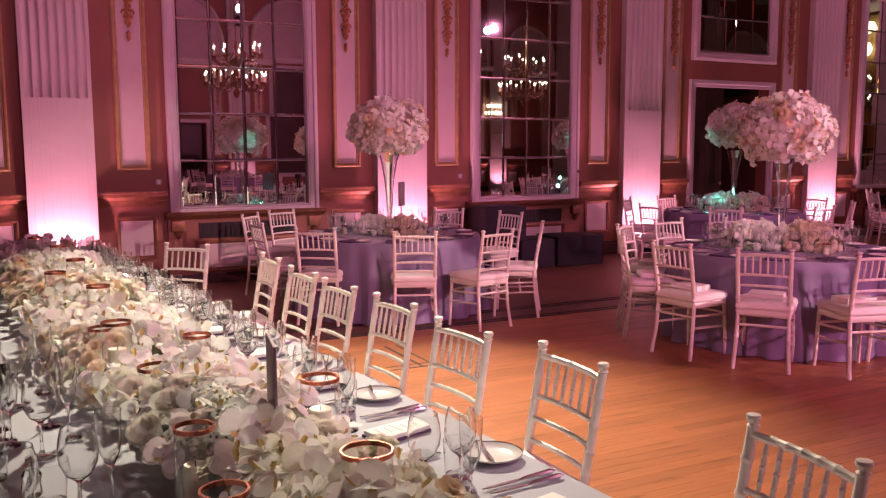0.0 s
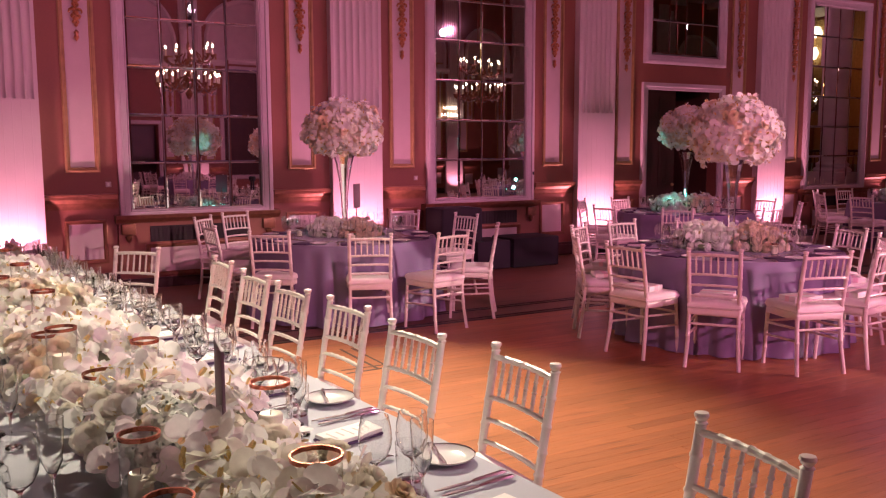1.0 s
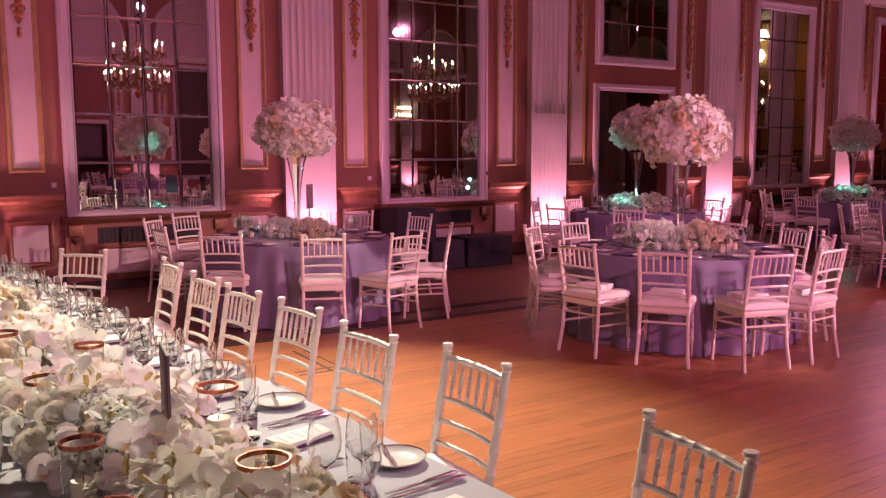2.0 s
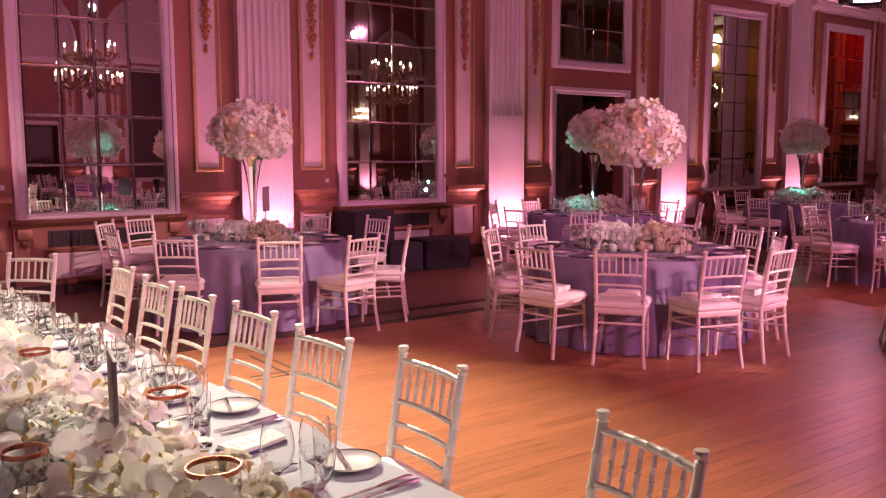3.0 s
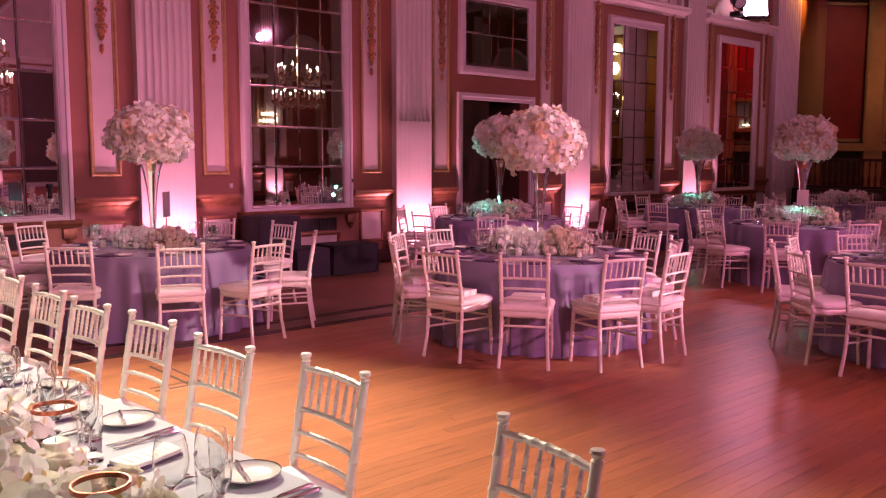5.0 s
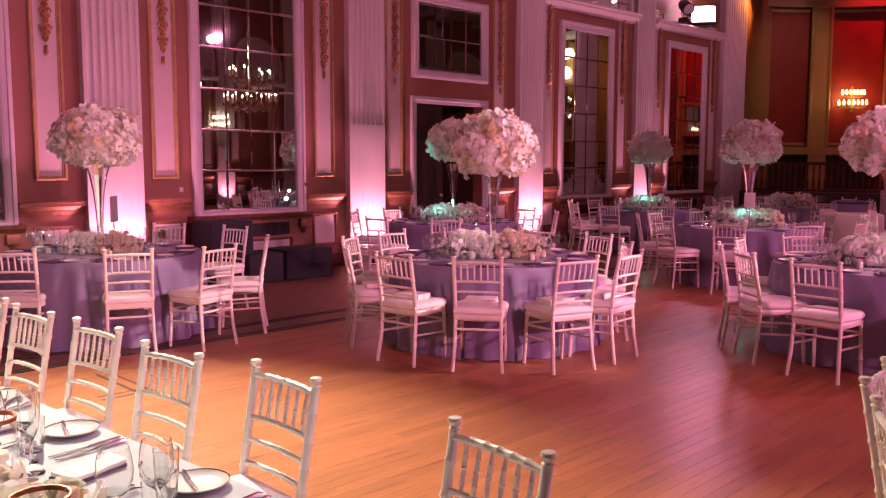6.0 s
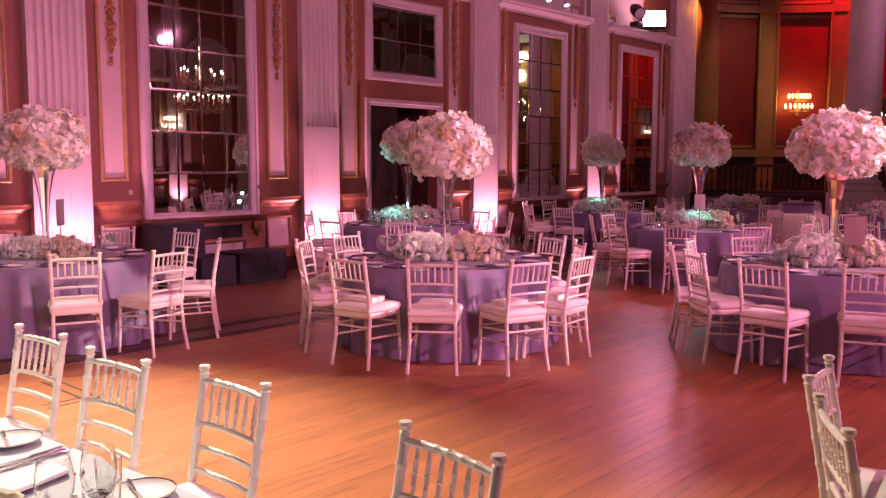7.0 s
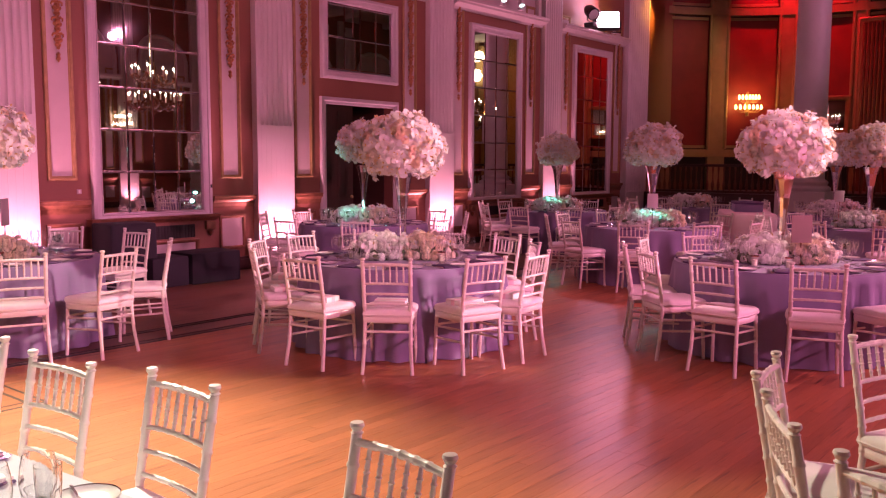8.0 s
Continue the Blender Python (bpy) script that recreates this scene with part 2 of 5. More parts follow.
# wood grain runs along the planks
for wood in (PARQUET, PARQUETFAR, SURROUND):
    nt = wood.node_tree
    mp = nt.nodes.new("ShaderNodeMapping")
    mp.inputs["Scale"].default_value = (0.12, 1.6, 1.0)
    for n in nt.nodes:
        if n.type == "TEX_COORD":
            nt.links.new(n.outputs["Object"], mp.inputs["Vector"])
    for n in nt.nodes:
        if n.type == "TEX_NOISE":
            nt.links.new(mp.outputs[0], n.inputs["Vector"])
    # short dark pores and scuffs along the grain
    pores, cut, mul = nt.nodes.new("ShaderNodeTexNoise"), nt.nodes.new("ShaderNodeMapRange"), nt.nodes.new("ShaderNodeMixRGB")
    pores.inputs["Scale"].default_value, pores.inputs["Detail"].default_value = 13.0, 4.0
    cut.inputs["From Min"].default_value, cut.inputs["From Max"].default_value = 0.57, 0.70
    cut.inputs["To Min"].default_value, cut.inputs["To Max"].default_value = 1.0, 0.45
    nt.links.new(mp.outputs[0], pores.inputs["Vector"]), nt.links.new(pores.outputs["Fac"], cut.inputs["Value"])
    base = nt.nodes["Principled BSDF"].inputs["Base Color"]
    mul.blend_type = "MULTIPLY"
    mul.inputs[0].default_value = 1.0
    nt.links.new(base.links[0].from_socket, mul.inputs[1]), nt.links.new(cut.outputs[0], mul.inputs[2]), nt.links.new(mul.outputs[0], base)

# ------------------------------------------------------------ mesh helpers


def mesh_of(name, bm, mats, smooth=True):
    me = bpy.data.meshes.new(name)
    bmesh.ops.recalc_face_normals(bm, faces=bm.faces[:])
    bm.to_mesh(me)
    bm.free()
    for m in mats if isinstance(mats, (list, tuple)) else [mats]:
        me.materials.append(m)
    if smooth:
        me.shade_smooth()
        me.set_sharp_from_angle(angle=radians(38))
    return me


def part(name, bm, mats, parent, label="", smooth=True):
    ob = new(name, mesh_of(name, bm, mats, smooth))
    ob.parent = parent
    return tagged(ob, label)


def share(name, me, parent, m=None):
    """A part on a mesh that others use too."""
    ob = new(name, me)
    ob.parent = parent
    if m is not None:
        ob.matrix_basis = m
    return ob


def thing(name, label, category, group="", m=None):
    ob = new(name)
    ob.empty_display_size = 0.1
    if m is not None:
        ob.matrix_basis = m
    return tagged(ob, label, category, group)


def box(bm, x0, x1, y0, y1, z0, z1, bevel=0.0):
    r = bmesh.ops.create_cube(bm, size=1)
    for v in r["verts"]:
        v.co = Vector(((x0 + x1) / 2 + v.co.x * (x1 - x0), (y0 + y1) / 2 + v.co.y * (y1 - y0), (z0 + z1) / 2 + v.co.z * (z1 - z0)))
    if bevel:
        edges = list({e for v in r["verts"] for e in v.link_edges})
        bmesh.ops.bevel(bm, geom=edges, offset=bevel, segments=2, affect="EDGES", profile=0.5)
    return bm


def lathe(bm, profile, n=16, at=(0, 0, 0), closed=False, mat=0):
    """Turns a list of (radius, height) round the upright axis."""
    rings = []
    for r, z in profile:
        if r < 1e-5:
            rings.append([bm.verts.new((at[0], at[1], at[2] + z))])
        else:
            rings.append([bm.verts.new((at[0] + r * math.cos(2 * math.pi * k / n), at[1] + r * math.sin(2 * math.pi * k / n), at[2] + z)) for k in range(n)])
    for a, b in zip(rings, rings[1:]):
        for k in range(n):
            j = (k + 1) % n
            if len(a) == 1 and len(b) == 1:
                continue
            if len(a) == 1:
                f = bm.faces.new((a[0], b[k], b[j]))
            elif len(b) == 1:
                f = bm.faces.new((a[k], a[j], b[0]))
            else:
                f = bm.faces.new((a[k], a[j], b[j], b[k]))
            f.material_index = mat
    return bm


def tube(bm, pts, radii, n=8):
    """A rod through the points, with a radius at each."""
    pts = [Vector(p) for p in pts]
    if not isinstance(radii, (list, tuple)):
        radii = [radii] * len(pts)
    rings, side = [], None
    for i, p in enumerate(pts):
        d = (pts[min(i + 1, len(pts) - 1)] - pts[max(i - 1, 0)]).normalized()
        if side is None:
            side = d.orthogonal().normalized()
        side = (side - d * side.dot(d)).normalized()
        up = d.cross(side)
        rings.append([bm.verts.new(p + radii[i] * (math.cos(2 * math.pi * k / n) * side + math.sin(2 * math.pi * k / n) * up)) for k in range(n)])
    for a, b in zip(rings, rings[1:]):
        for k in range(n):
            bm.faces.new((a[k], a[(k + 1) % n], b[(k + 1) % n], b[k]))
    bm.faces.new(rings[0]), bm.faces.new(rings[-1])
    return bm


def moulding(bm, x0, x1, z0, z1, profile, y=0.0):
    """A mitred frame on a wall that faces -y: profile of (inset, proud)."""
    loops = []
    for d, p in profile:
        loops.append([bm.verts.new(c) for c in ((x0 + d, y - p, z0 + d), (x1 - d, y - p, z0 + d), (x1 - d, y - p, z1 - d), (x0 + d, y - p, z1 - d))])
    for a, b in zip(loops, loops[1:]):
        for k in range(4):
            bm.faces.new((a[k], a[(k + 1) % 4], b[(k + 1) % 4], b[k]))
    return bm


def run(bm, x0, x1, profile, y=0.0):
    """A rail along x on a wall that faces -y: profile of (proud, height), with closed ends."""
    a = [bm.verts.new((x0, y - p, z)) for p, z in profile]
    b = [bm.verts.new((x1, y - p, z)) for p, z in profile]
    for k in range(len(profile) - 1):
        bm.faces.new((a[k], a[k + 1], b[k + 1], b[k]))
    bm.faces.new(a), bm.faces.new(b)
    return bm


# ------------------------------------------------------------ the room: floor, ceiling, plain closing walls
bm = bmesh.new()
box(bm, WEST - 0.4, EAST + 0.4, SOUTH - 0.4, NORTH + 3.0, -0.3, 0.0)
floor = tagged(new("floor", mesh_of("floor", bm, SURROUND)), "dark oak floor with a lighter varnished dance floor", "floor", kind="structure")
bm = bmesh.new()
box(bm, WEST - 0.4, EAST + 0.4, SOUTH - 0.4, NORTH + 0.4, TOP, TOP + 0.3)
for k in range(12):
    box(bm, WEST + 4 * k, WEST + 4 * k + 0.3, SOUTH, NORTH, TOP - 0.25, TOP + 0.01)
ceiling = tagged(new("ceiling", mesh_of("ceiling", bm, PLASTER)), "cream plaster ceiling with shallow beams", "ceiling", kind="structure")
for nm, args in (("wall_west", (WEST - 0.4, WEST, SOUTH, NORTH)), ("wall_east", (EAST, EAST + 0.4, SOUTH, NORTH))):
    bm = bmesh.new()
    box(bm, *args, 0, TOP)
    tagged(new(nm, mesh_of(nm, bm, TERRACOTTA)), "plain terracotta painted end wall", "wall", kind="structure")

# ------------------------------------------------------------ the long walls
DADO = [(0, 0.97), (0.02, 0.97), (0.02, 1.00), (0.035, 1.02), (0.035, 1.045), (0.06, 1.075), (0.08, 1.09), (0.08, 1.125), (0.092, 1.13), (0.092, 1.15), (0, 1.15)]
GOLDFRAME = [(0, 0), (0, 0.022), (0.014, 0.03), (0.03, 0.026), (0.04, 0.012), (0.052, 0.012), (0.058, 0.004)]
PANELFRAME = [(0, 0), (0, 0.03), (0.012, 0.036), (0.03, 0.03), (0.045, 0.012), (0.05, 0.003)]
MIRRORFRAME = [(0, 0), (0, 0.07), (0.02, 0.085), (0.05, 0.085), (0.06, 0.07), (0.105, 0.062), (0.12, 0.05), (0.13, 0.06), (0.142, 0.05), (0.145, 0.012)]
DOORFRAME = [(0, 0), (0, 0.06), (0.02, 0.07), (0.06, 0.065), (0.075, 0.045), (0.11, 0.045), (0.12, 0.02)]
LEDGE = [(0, 4.68), (0.05, 4.68), (0.06, 4.72), (0.12, 4.75), (0.20, 4.78), (0.20, 4.82), (0.24, 4.83), (0.24, 4.87), (0, 4.87)]


def pilaster_mesh(width=0.73, proud=0.12, flutes=7, split=2.228, top=8.3):
    """A pilaster with hollow flutes above the split and filled, flat reeds below it."""
    bm = bmesh.new()
    h, step = width / 2, (width - 0.07) / flutes
    box(bm, -h, h, -proud, 0.05, 0.0, split)
    for k in range(flutes):
        c = -h + 0.035 + step * (k + 0.5)
        tube(bm, [(c, -proud + 0.028, 0.3), (c, -proud + 0.028, split)], step * 0.37 * 0.85, 8)
    box(bm, -h - 0.03, h + 0.03, -proud - 0.03, 0.05, 0, 0.18)
    prof = [(-h, 0.05), (-h, -proud)]
    for k in range(flutes):
        c, r = -h + 0.035 + step * (k + 0.5), step * 0.44
        prof += [(c - r * math.cos(math.pi * i / 10), -proud + 0.030 * math.sin(math.pi * i / 10) ** 1.8) for i in range(11)]
    prof += [(h, -proud), (h, 0.05)]
    a = [bm.verts.new((x, y, split)) for x, y in prof]
    b = [bm.verts.new((x, y, top)) for x, y in prof]
    for k in range(len(prof) - 1):
        bm.faces.new((a[k], a[k + 1], b[k + 1], b[k]))
    return mesh_of("pilaster", bm, PLASTER)


def drop_mesh(length=1.9):
    """A carved hanging garland: curled bows, each over a cluster of husks, and a tassel at its foot."""
    bm = bmesh.new()
    rnd = random.Random(3)
    n = int(length / 0.195)
    for k in range(n):
        z = length - 0.195 * k
        for s in (-1, 1):
            tube(bm, [(0, -0.03, z), (s * 0.035, -0.055, z + 0.012), (s * 0.062, -0.045, z + 0.004), (s * 0.072, -0.03, z - 0.02), (s * 0.058, -0.03, z - 0.03)], [0.016, 0.019, 0.014, 0.010, 0.006], 6)
        for j, (x, dz, r) in enumerate(((0, -0.03, 0.038), (-0.03, -0.06, 0.030), (0.03, -0.065, 0.030), (0.0, -0.09, 0.036), (-0.018, -0.125, 0.026), (0.018, -0.13, 0.026), (0.0, -0.16, 0.024))):
            lathe(bm, [(0.0, r), (r * 0.8, r * 0.55), (r, 0.0), (r * 0.7, -r * 0.7), (0.0, -r * 1.15)], 7, (x + rnd.uniform(-0.004, 0.004), -0.022 - 0.4 * r, z + dz))
    lathe(bm, [(0.0, 0.03), (0.03, 0.0), (0.02, -0.03), (0.032, -0.06), (0.0, -0.11)], 7, (0, -0.03, 0.10))
    return mesh_of("garland", bm, GILT)


PILASTERMESH, GARLAND = pilaster_mesh(), drop_mesh()


def narrow_panel(x, wall):
    """A tall pale panel in a gilt frame with a carved garland, over a low panel in the dado."""
    bm = bmesh.new()
    box(bm, -0.135, 0.135, -0.003, 0.01, 1.45, 5.0)
    panel = part("tall_panel", bm, INSET, wall, "tall pale panel in a gilt frame")
    panel.location.x = x
    bm = moulding(bmesh.new(), -0.19, 0.19, 1.405, 5.1, GOLDFRAME)
    part("gilt_frame", bm, GOLD, panel)
    g = share("garland", GARLAND, panel, pose(0, -0.005, 2.90))
    tagged(g, "carved gilt garland")
    bm = bmesh.new()
    box(bm, -0.19, 0.19, -0.004, 0.01, 0.37, 0.81)
    low = part("low_panel", bm, INSET, wall, "pale square panel in a bronze frame")
    low.location.x = x
    part("panel_frame", moulding(bmesh.new(), -0.235, 0.235, 0.33, 0.85, PANELFRAME), BRONZE, low)


def under_mirror(x, wall):
    """The radiator casing under a mirror: sill, brackets, grille, pale panel and black skirting."""
    bm = bmesh.new()
    box(bm, x - 0.97, x + 0.97, -0.06, 0.01, 0.0, 0.83)
    casing = part("radiator_casing", bm, TERRACOTTA, wall)
    bm = run(bmesh.new(), x - 1.0, x + 1.0, [(0.0, 0.80), (0.09, 0.80), (0.10, 0.82), (0.15, 0.85), (0.16, 0.89), (0, 0.893)])
    part("sill", bm, BRONZE, casing)
    for s in (-1, 1):
        bm = bmesh.new()
        box(bm, x + s * 0.86 - 0.08, x + s * 0.86 + 0.08, -0.12, -0.05, 0.66, 0.79, 0.012)
        lathe(bm, [(0.0, 0.03), (0.045, 0.0), (0.03, -0.05), (0.0, -0.08)], 8, (x + s * 0.86, -0.085, 0.64))
        part("bracket", bm, BRONZE, casing)
    bm = bmesh.new()
    for k in range(26):
        gx = x - 0.60 + 1.2 * k / 25
        box(bm, gx - 0.007, gx + 0.007, -0.072, -0.062, 0.57, 0.74)
    box(bm, x - 0.61, x + 0.61, -0.064, -0.0605, 0.56, 0.75)
    part("grille", bm, GRILLE, casing, "black radiator grille")
    bm = bmesh.new()
    box(bm, x - 0.61, x + 0.61, -0.064, -0.05, 0.19, 0.51)
    part("pale_panel", bm, INSET, casing)
    part("panel_frame", moulding(bmesh.new(), x - 0.67, x + 0.67, 0.14, 0.535, PANELFRAME, -0.058), BRONZE, casing)
    bm = bmesh.new()
    box(bm, x - 0.99, x + 0.99, -0.09, -0.05, 0.0, 0.12)
    part("skirting", bm, DARKWOOD, casing)


def pane_mesh(w, h):
    """One mirror pane with a ground bevel all round."""
    bm = bmesh.new()
    b = 0.014
    back = [bm.verts.new((x, 0, z)) for x, z in ((-w / 2, -h / 2), (w / 2, -h / 2), (w / 2, h / 2), (-w / 2, h / 2))]
    rim = [bm.verts.new((v.co.x, -0.003, v.co.z)) for v in back]
    top = [bm.verts.new((v.co.x - math.copysign(b, v.co.x), -0.0065, v.co.z - math.copysign(b, v.co.z))) for v in back]
    for p, q in ((back, rim), (rim, top)):
        for k in range(4):
            bm.faces.new((p[k], p[(k + 1) % 4], q[(k + 1) % 4], q[k]))
    bm.faces.new(top)
    return mesh_of("pane", bm, MIRROR, smooth=False)


PANES = {}


def wall_mirror(x, z0, z1, w, cols, rows, base, frame_profile=MIRRORFRAME, turn=0.0, border=0.145, label="tall mirror with cut-edged panes in a white frame"):
    """A framed mirror of bevelled panes; z0, z1, w are those of the glass."""
    ob = thing("wall_mirror", label, "mirror", "mirrors along the wall", base @ pose(x, 0, 0))
    bm = moulding(bmesh.new(), -w / 2 - border, w / 2 + border, z0 - border, z1 + border, frame_profile)
    part("frame", bm, FRAMEWHITE, ob, "white painted moulded frame")
    bm = bmesh.new()
    box(bm, -w / 2 - 0.02, w / 2 + 0.02, -0.010, 0.0, z0 - 0.02, z1 + 0.02)
    part("backing", bm, CAME, ob)
    pw, ph = w / cols, (z1 - z0) / rows
    key = (round(pw, 3), round(ph, 3))
    if key not in PANES:
        PANES[key] = pane_mesh(pw - 0.011, ph - 0.009)
    rnd = random.Random(int(x * 100))
    for i in range(cols):
        for j in range(rows):
            share("pane", PANES[key], ob, pose(-w / 2 + pw * (i + 0.5), -0.018, z0 + ph * (j + 0.5), rnd.gauss(0, 0.12), 0, turn + rnd.gauss(0, 0.12)))
    return ob


def long_wall(name, base, pilasters, mirrors, door, x0, x1, label):
    """A long wall that faces -y in its own axes."""
    bm = bmesh.new()
    if door is None:
        box(bm, x0, x1, 0, 0.4, 0, TOP)
    else:
        box(bm, x0, door - 0.83, 0, 0.4, 0, TOP), box(bm, door + 0.83, x1, 0, 0.4, 0, TOP), box(bm, door - 0.83, door + 0.83, 0, 0.4, 2.665, TOP)
    wall = tagged(new(name, mesh_of(name, bm, TERRACOTTA)), label, "wall", kind="structure")
    wall.matrix_basis = base
    for px in pilasters:
        p = share("pilaster", PILASTERMESH, wall, pose(px, 0, 0))
        tagged(p, "fluted cream plaster pilaster")
    openings = sorted([(m, 0.95) for m in mirrors] + ([(door, 0.95)] if door is not None else []))
    edges = [x0] + sorted([p - 0.365 for p in pilasters] + [p + 0.365 for p in pilasters] + [o - h for o, h in openings] + [o + h for o, h in openings]) + [x1]
    for a, b in zip(edges, edges[1:]):
        mid = (a + b) / 2
        if any(abs(mid - p) < 0.36 for p in pilasters) or any(abs(mid - o) < 0.94 for o, h in openings) or b - a < 0.1:
            continue
        part("dado_rail", run(bmesh.new(), a + 0.002, b - 0.012, DADO), BRONZE, wall)
        bm = bmesh.new()
        box(bm, a + 0.002, b - 0.002, -0.045, 0.01, 0, 0.16), box(bm, a + 0.002, b - 0.002, -0.03, 0.01, 0.16, 0.2)
        part("baseboard", bm, DARKWOOD, wall)
    for a, b in zip(pilasters, pilasters[1:]):
        part("ledge", run(bmesh.new(), a + 0.37, b - 0.37, LEDGE), PLASTER, wall)
        c, r = (a + b) / 2, (b - a) / 2 - 0.55
        bm = bmesh.new()
        pts = [(r * math.cos(math.pi * k / 20), 5.5 + r * math.sin(math.pi * k / 20)) for k in range(21)]
        pts = [(r, 4.86)] + pts + [(-r, 4.86)]
        for (xa, za), (xb, zb) in zip(pts, pts[1:]):
            tube(bm, [(c + xa, -0.04, za), (c + xb, -0.04, zb)], 0.08, 6)
        arch = part("arch_moulding", bm, PLASTER, wall)
        bm = bmesh.new()
        vs = [bm.verts.new((c + x, -0.004, z)) for x, z in pts]
        bm.faces.new(vs)
        part("lunette", bm, INSET, arch)
    return wall


NBASE = pose(0, NORTH, 0)
wall_north = long_wall("wall_north", NBASE, PILASTERS, [3.02, 7.156, 15.256, 19.306], 11.228, WEST, 22.1, "terracotta wall with cream pilasters, gilt panels and mirrors")
for x in (0.20, 1.70, 4.376, 5.855, 8.47, 9.915, 12.53, 13.975, 16.57, 18.045, 20.62):
    narrow_panel(x, wall_north)
for x in (3.02, 7.156, 15.256, 19.306):
    under_mirror(x, wall_north)
wall_mirror(3.02, 0.951, 4.33, 1.585, 4, 6, NBASE, turn=3.0)
wall_mirror(7.156, 0.951, 4.33, 1.555, 4, 6, NBASE)
wall_mirror(15.256, 0.951, 4.33, 1.555, 4, 6, NBASE)
wall_mirror(19.306, 0.951, 4.33, 1.555, 4, 6, NBASE)
wall_mirror(11.228, 3.23, 4.30, 1.52, 4, 2, NBASE, border=0.17, label="wide low mirror with cut-edged panes above the doorway")
# the last bay's ledge runs on to the corner pier
part("ledge", run(bmesh.new(), 17.72, 20.915, LEDGE), PLASTER, wall_north)
# corner pier
bm = bmesh.new()
box(bm, 20.92, 22.1, -0.16, 0.02, 0, TOP)
for k in range(9):
    tube(bm, [(21.0 + 0.125 * k, -0.15, 0.9), (21.0 + 0.125 * k, -0.15, TOP)], 0.03, 6)
part("corner_pier", bm, STONE, wall_north, "broad grey corner pier")

# light switches on the wall
for x in (1.97, 6.07):
    sw = thing("light_switch", "small white square light switch above the dado rail", "switch", "switches on the wall", NBASE @ pose(x, 0, 1.26))
    part("plate", box(bmesh.new(), -0.032, 0.032, -0.008, 0.0, -0.032, 0.032, 0.003), INSET, sw)
    part("rocker", box(bmesh.new(), -0.013, 0.013, -0.013, -0.007, -0.02, 0.02, 0.002), CARD, sw)

# doorway with a dark vestibule behind
door_1 = tagged(thing("door_1", "dark mahogany double door standing half open", "door", m=NBASE @ pose(11.228, 0, 0)), kind="structure")
bm = moulding(bmesh.new(), -0.95, 0.95, -0.15, 2.752, DOORFRAME)
part("door_frame", bm, FRAMEWHITE, door_1, "white painted door frame")
for s, ang in ((-1, 0), (1, -78)):
    bm = bmesh.new()
    box(bm, 0, 0.82, -0.022, 0.022, 0.01, 2.65)
    for z0, z1 in ((0.2, 0.85), (1.0, 1.9), (2.02, 2.55)):
        for x0, x1 in ((0.1, 0.37), (0.45, 0.72)):
            moulding(bm, x0, x1, z0, z1, [(0, 0.022), (0, 0.03), (0.02, 0.03), (0.05, 0.024), (0.07, 0.032), (0.08, 0.032)])
    leaf = part("door_leaf", bm, DARKWOOD, door_1)
    leaf.matrix_basis = pose(-0.825, 0.2, 0) if s < 0 else pose(0.825, 0.2, 0, 0, 0, 180 + ang)
    bm = bmesh.new()
    lathe(bm, [(0.0, 0.03), (0.025, 0.02), (0.03, 0.0), (0.01, -0.02), (0.01, -0.05)], 10)
    bmesh.ops.rotate(bm, verts=bm.verts[:], cent=(0, 0, 0), matrix=Matrix.Rotation(radians(90), 3, "X"))
    kn = part("door_knob", bm, GOLD, leaf)
    kn.matrix_basis = pose(0.76, -0.05, 1.05)
bm = bmesh.new()
box(bm, 9.6, 12.9, 13.5, 13.7, 0, 3.2), box(bm, 9.4, 9.6, 11.1, 13.7, 0, 3.2), box(bm, 12.9, 13.1, 11.1, 13.7, 0, 3.2), box(bm, 9.4, 13.1, 11.1, 13.7, 3.2, 3.4)
tagged(new("wall_vestibule", mesh_of("wall_vestibule", bm, DARKWOOD)), "dark panelled vestibule behind the doorway", "wall", kind="structure")

# opposite wall, seen in the mirrors
SBASE = pose(0, SOUTH, 0, 0, 0, 180)
SP = [1.47, -2.66, -5.8, -9.72, -13.85, -17.98, -21.1, -25.2, -29.4, -33.5, -37.6]
wall_south = long_wall("wall_south", SBASE, sorted(SP), [-0.6, -11.8, -15.9, -23.2, -31.4], -7.7, -EAST, -WEST, "terracotta wall with cream pilasters facing the mirrors")
for x in (-5.07 - 1.46, -8.98, -3.4, -10.45, -13.1, -14.6, -17.25, -18.7, -20.3, -22.0, -24.4, -26.0):
    narrow_panel(x, wall_south)
door_2 = tagged(thing("door_2", "tall dark opening in a white painted frame", "door", m=SBASE @ pose(-7.7, 0, 0)), kind="structure")
part("door_frame", moulding(bmesh.new(), -0.95, 0.95, -0.15, 2.807, DOORFRAME), FRAMEWHITE, door_2)
part("backing", box(bmesh.new(), -0.95, 0.95, 0.35, 0.45, 0.0, 2.8), DARKWOOD, door_2)
for x in (-15.9, -11.8, -23.2, -31.4):
    w1 = tagged(thing("window_1", "tall dark window in a white frame", "window", m=SBASE @ pose(x, 0, 0)), kind="structure")
    part("window_frame", moulding(bmesh.new(), -0.95, 0.95, 0.8, 4.6, MIRRORFRAME), FRAMEWHITE, w1)
    part("pane", box(bmesh.new(), -0.81, 0.81, -0.012, -0.002, 0.94, 4.46), DARKWOOD, w1)

# ------------------------------------------------------------ the apse and its stage
AX, AY, AR, STAGE = 20.5, 5.5, 6.2, 0.9


def on_arc(phi, r=AR):
    return AX + r * math.cos(radians(phi)), AY + r * math.sin(radians(phi))


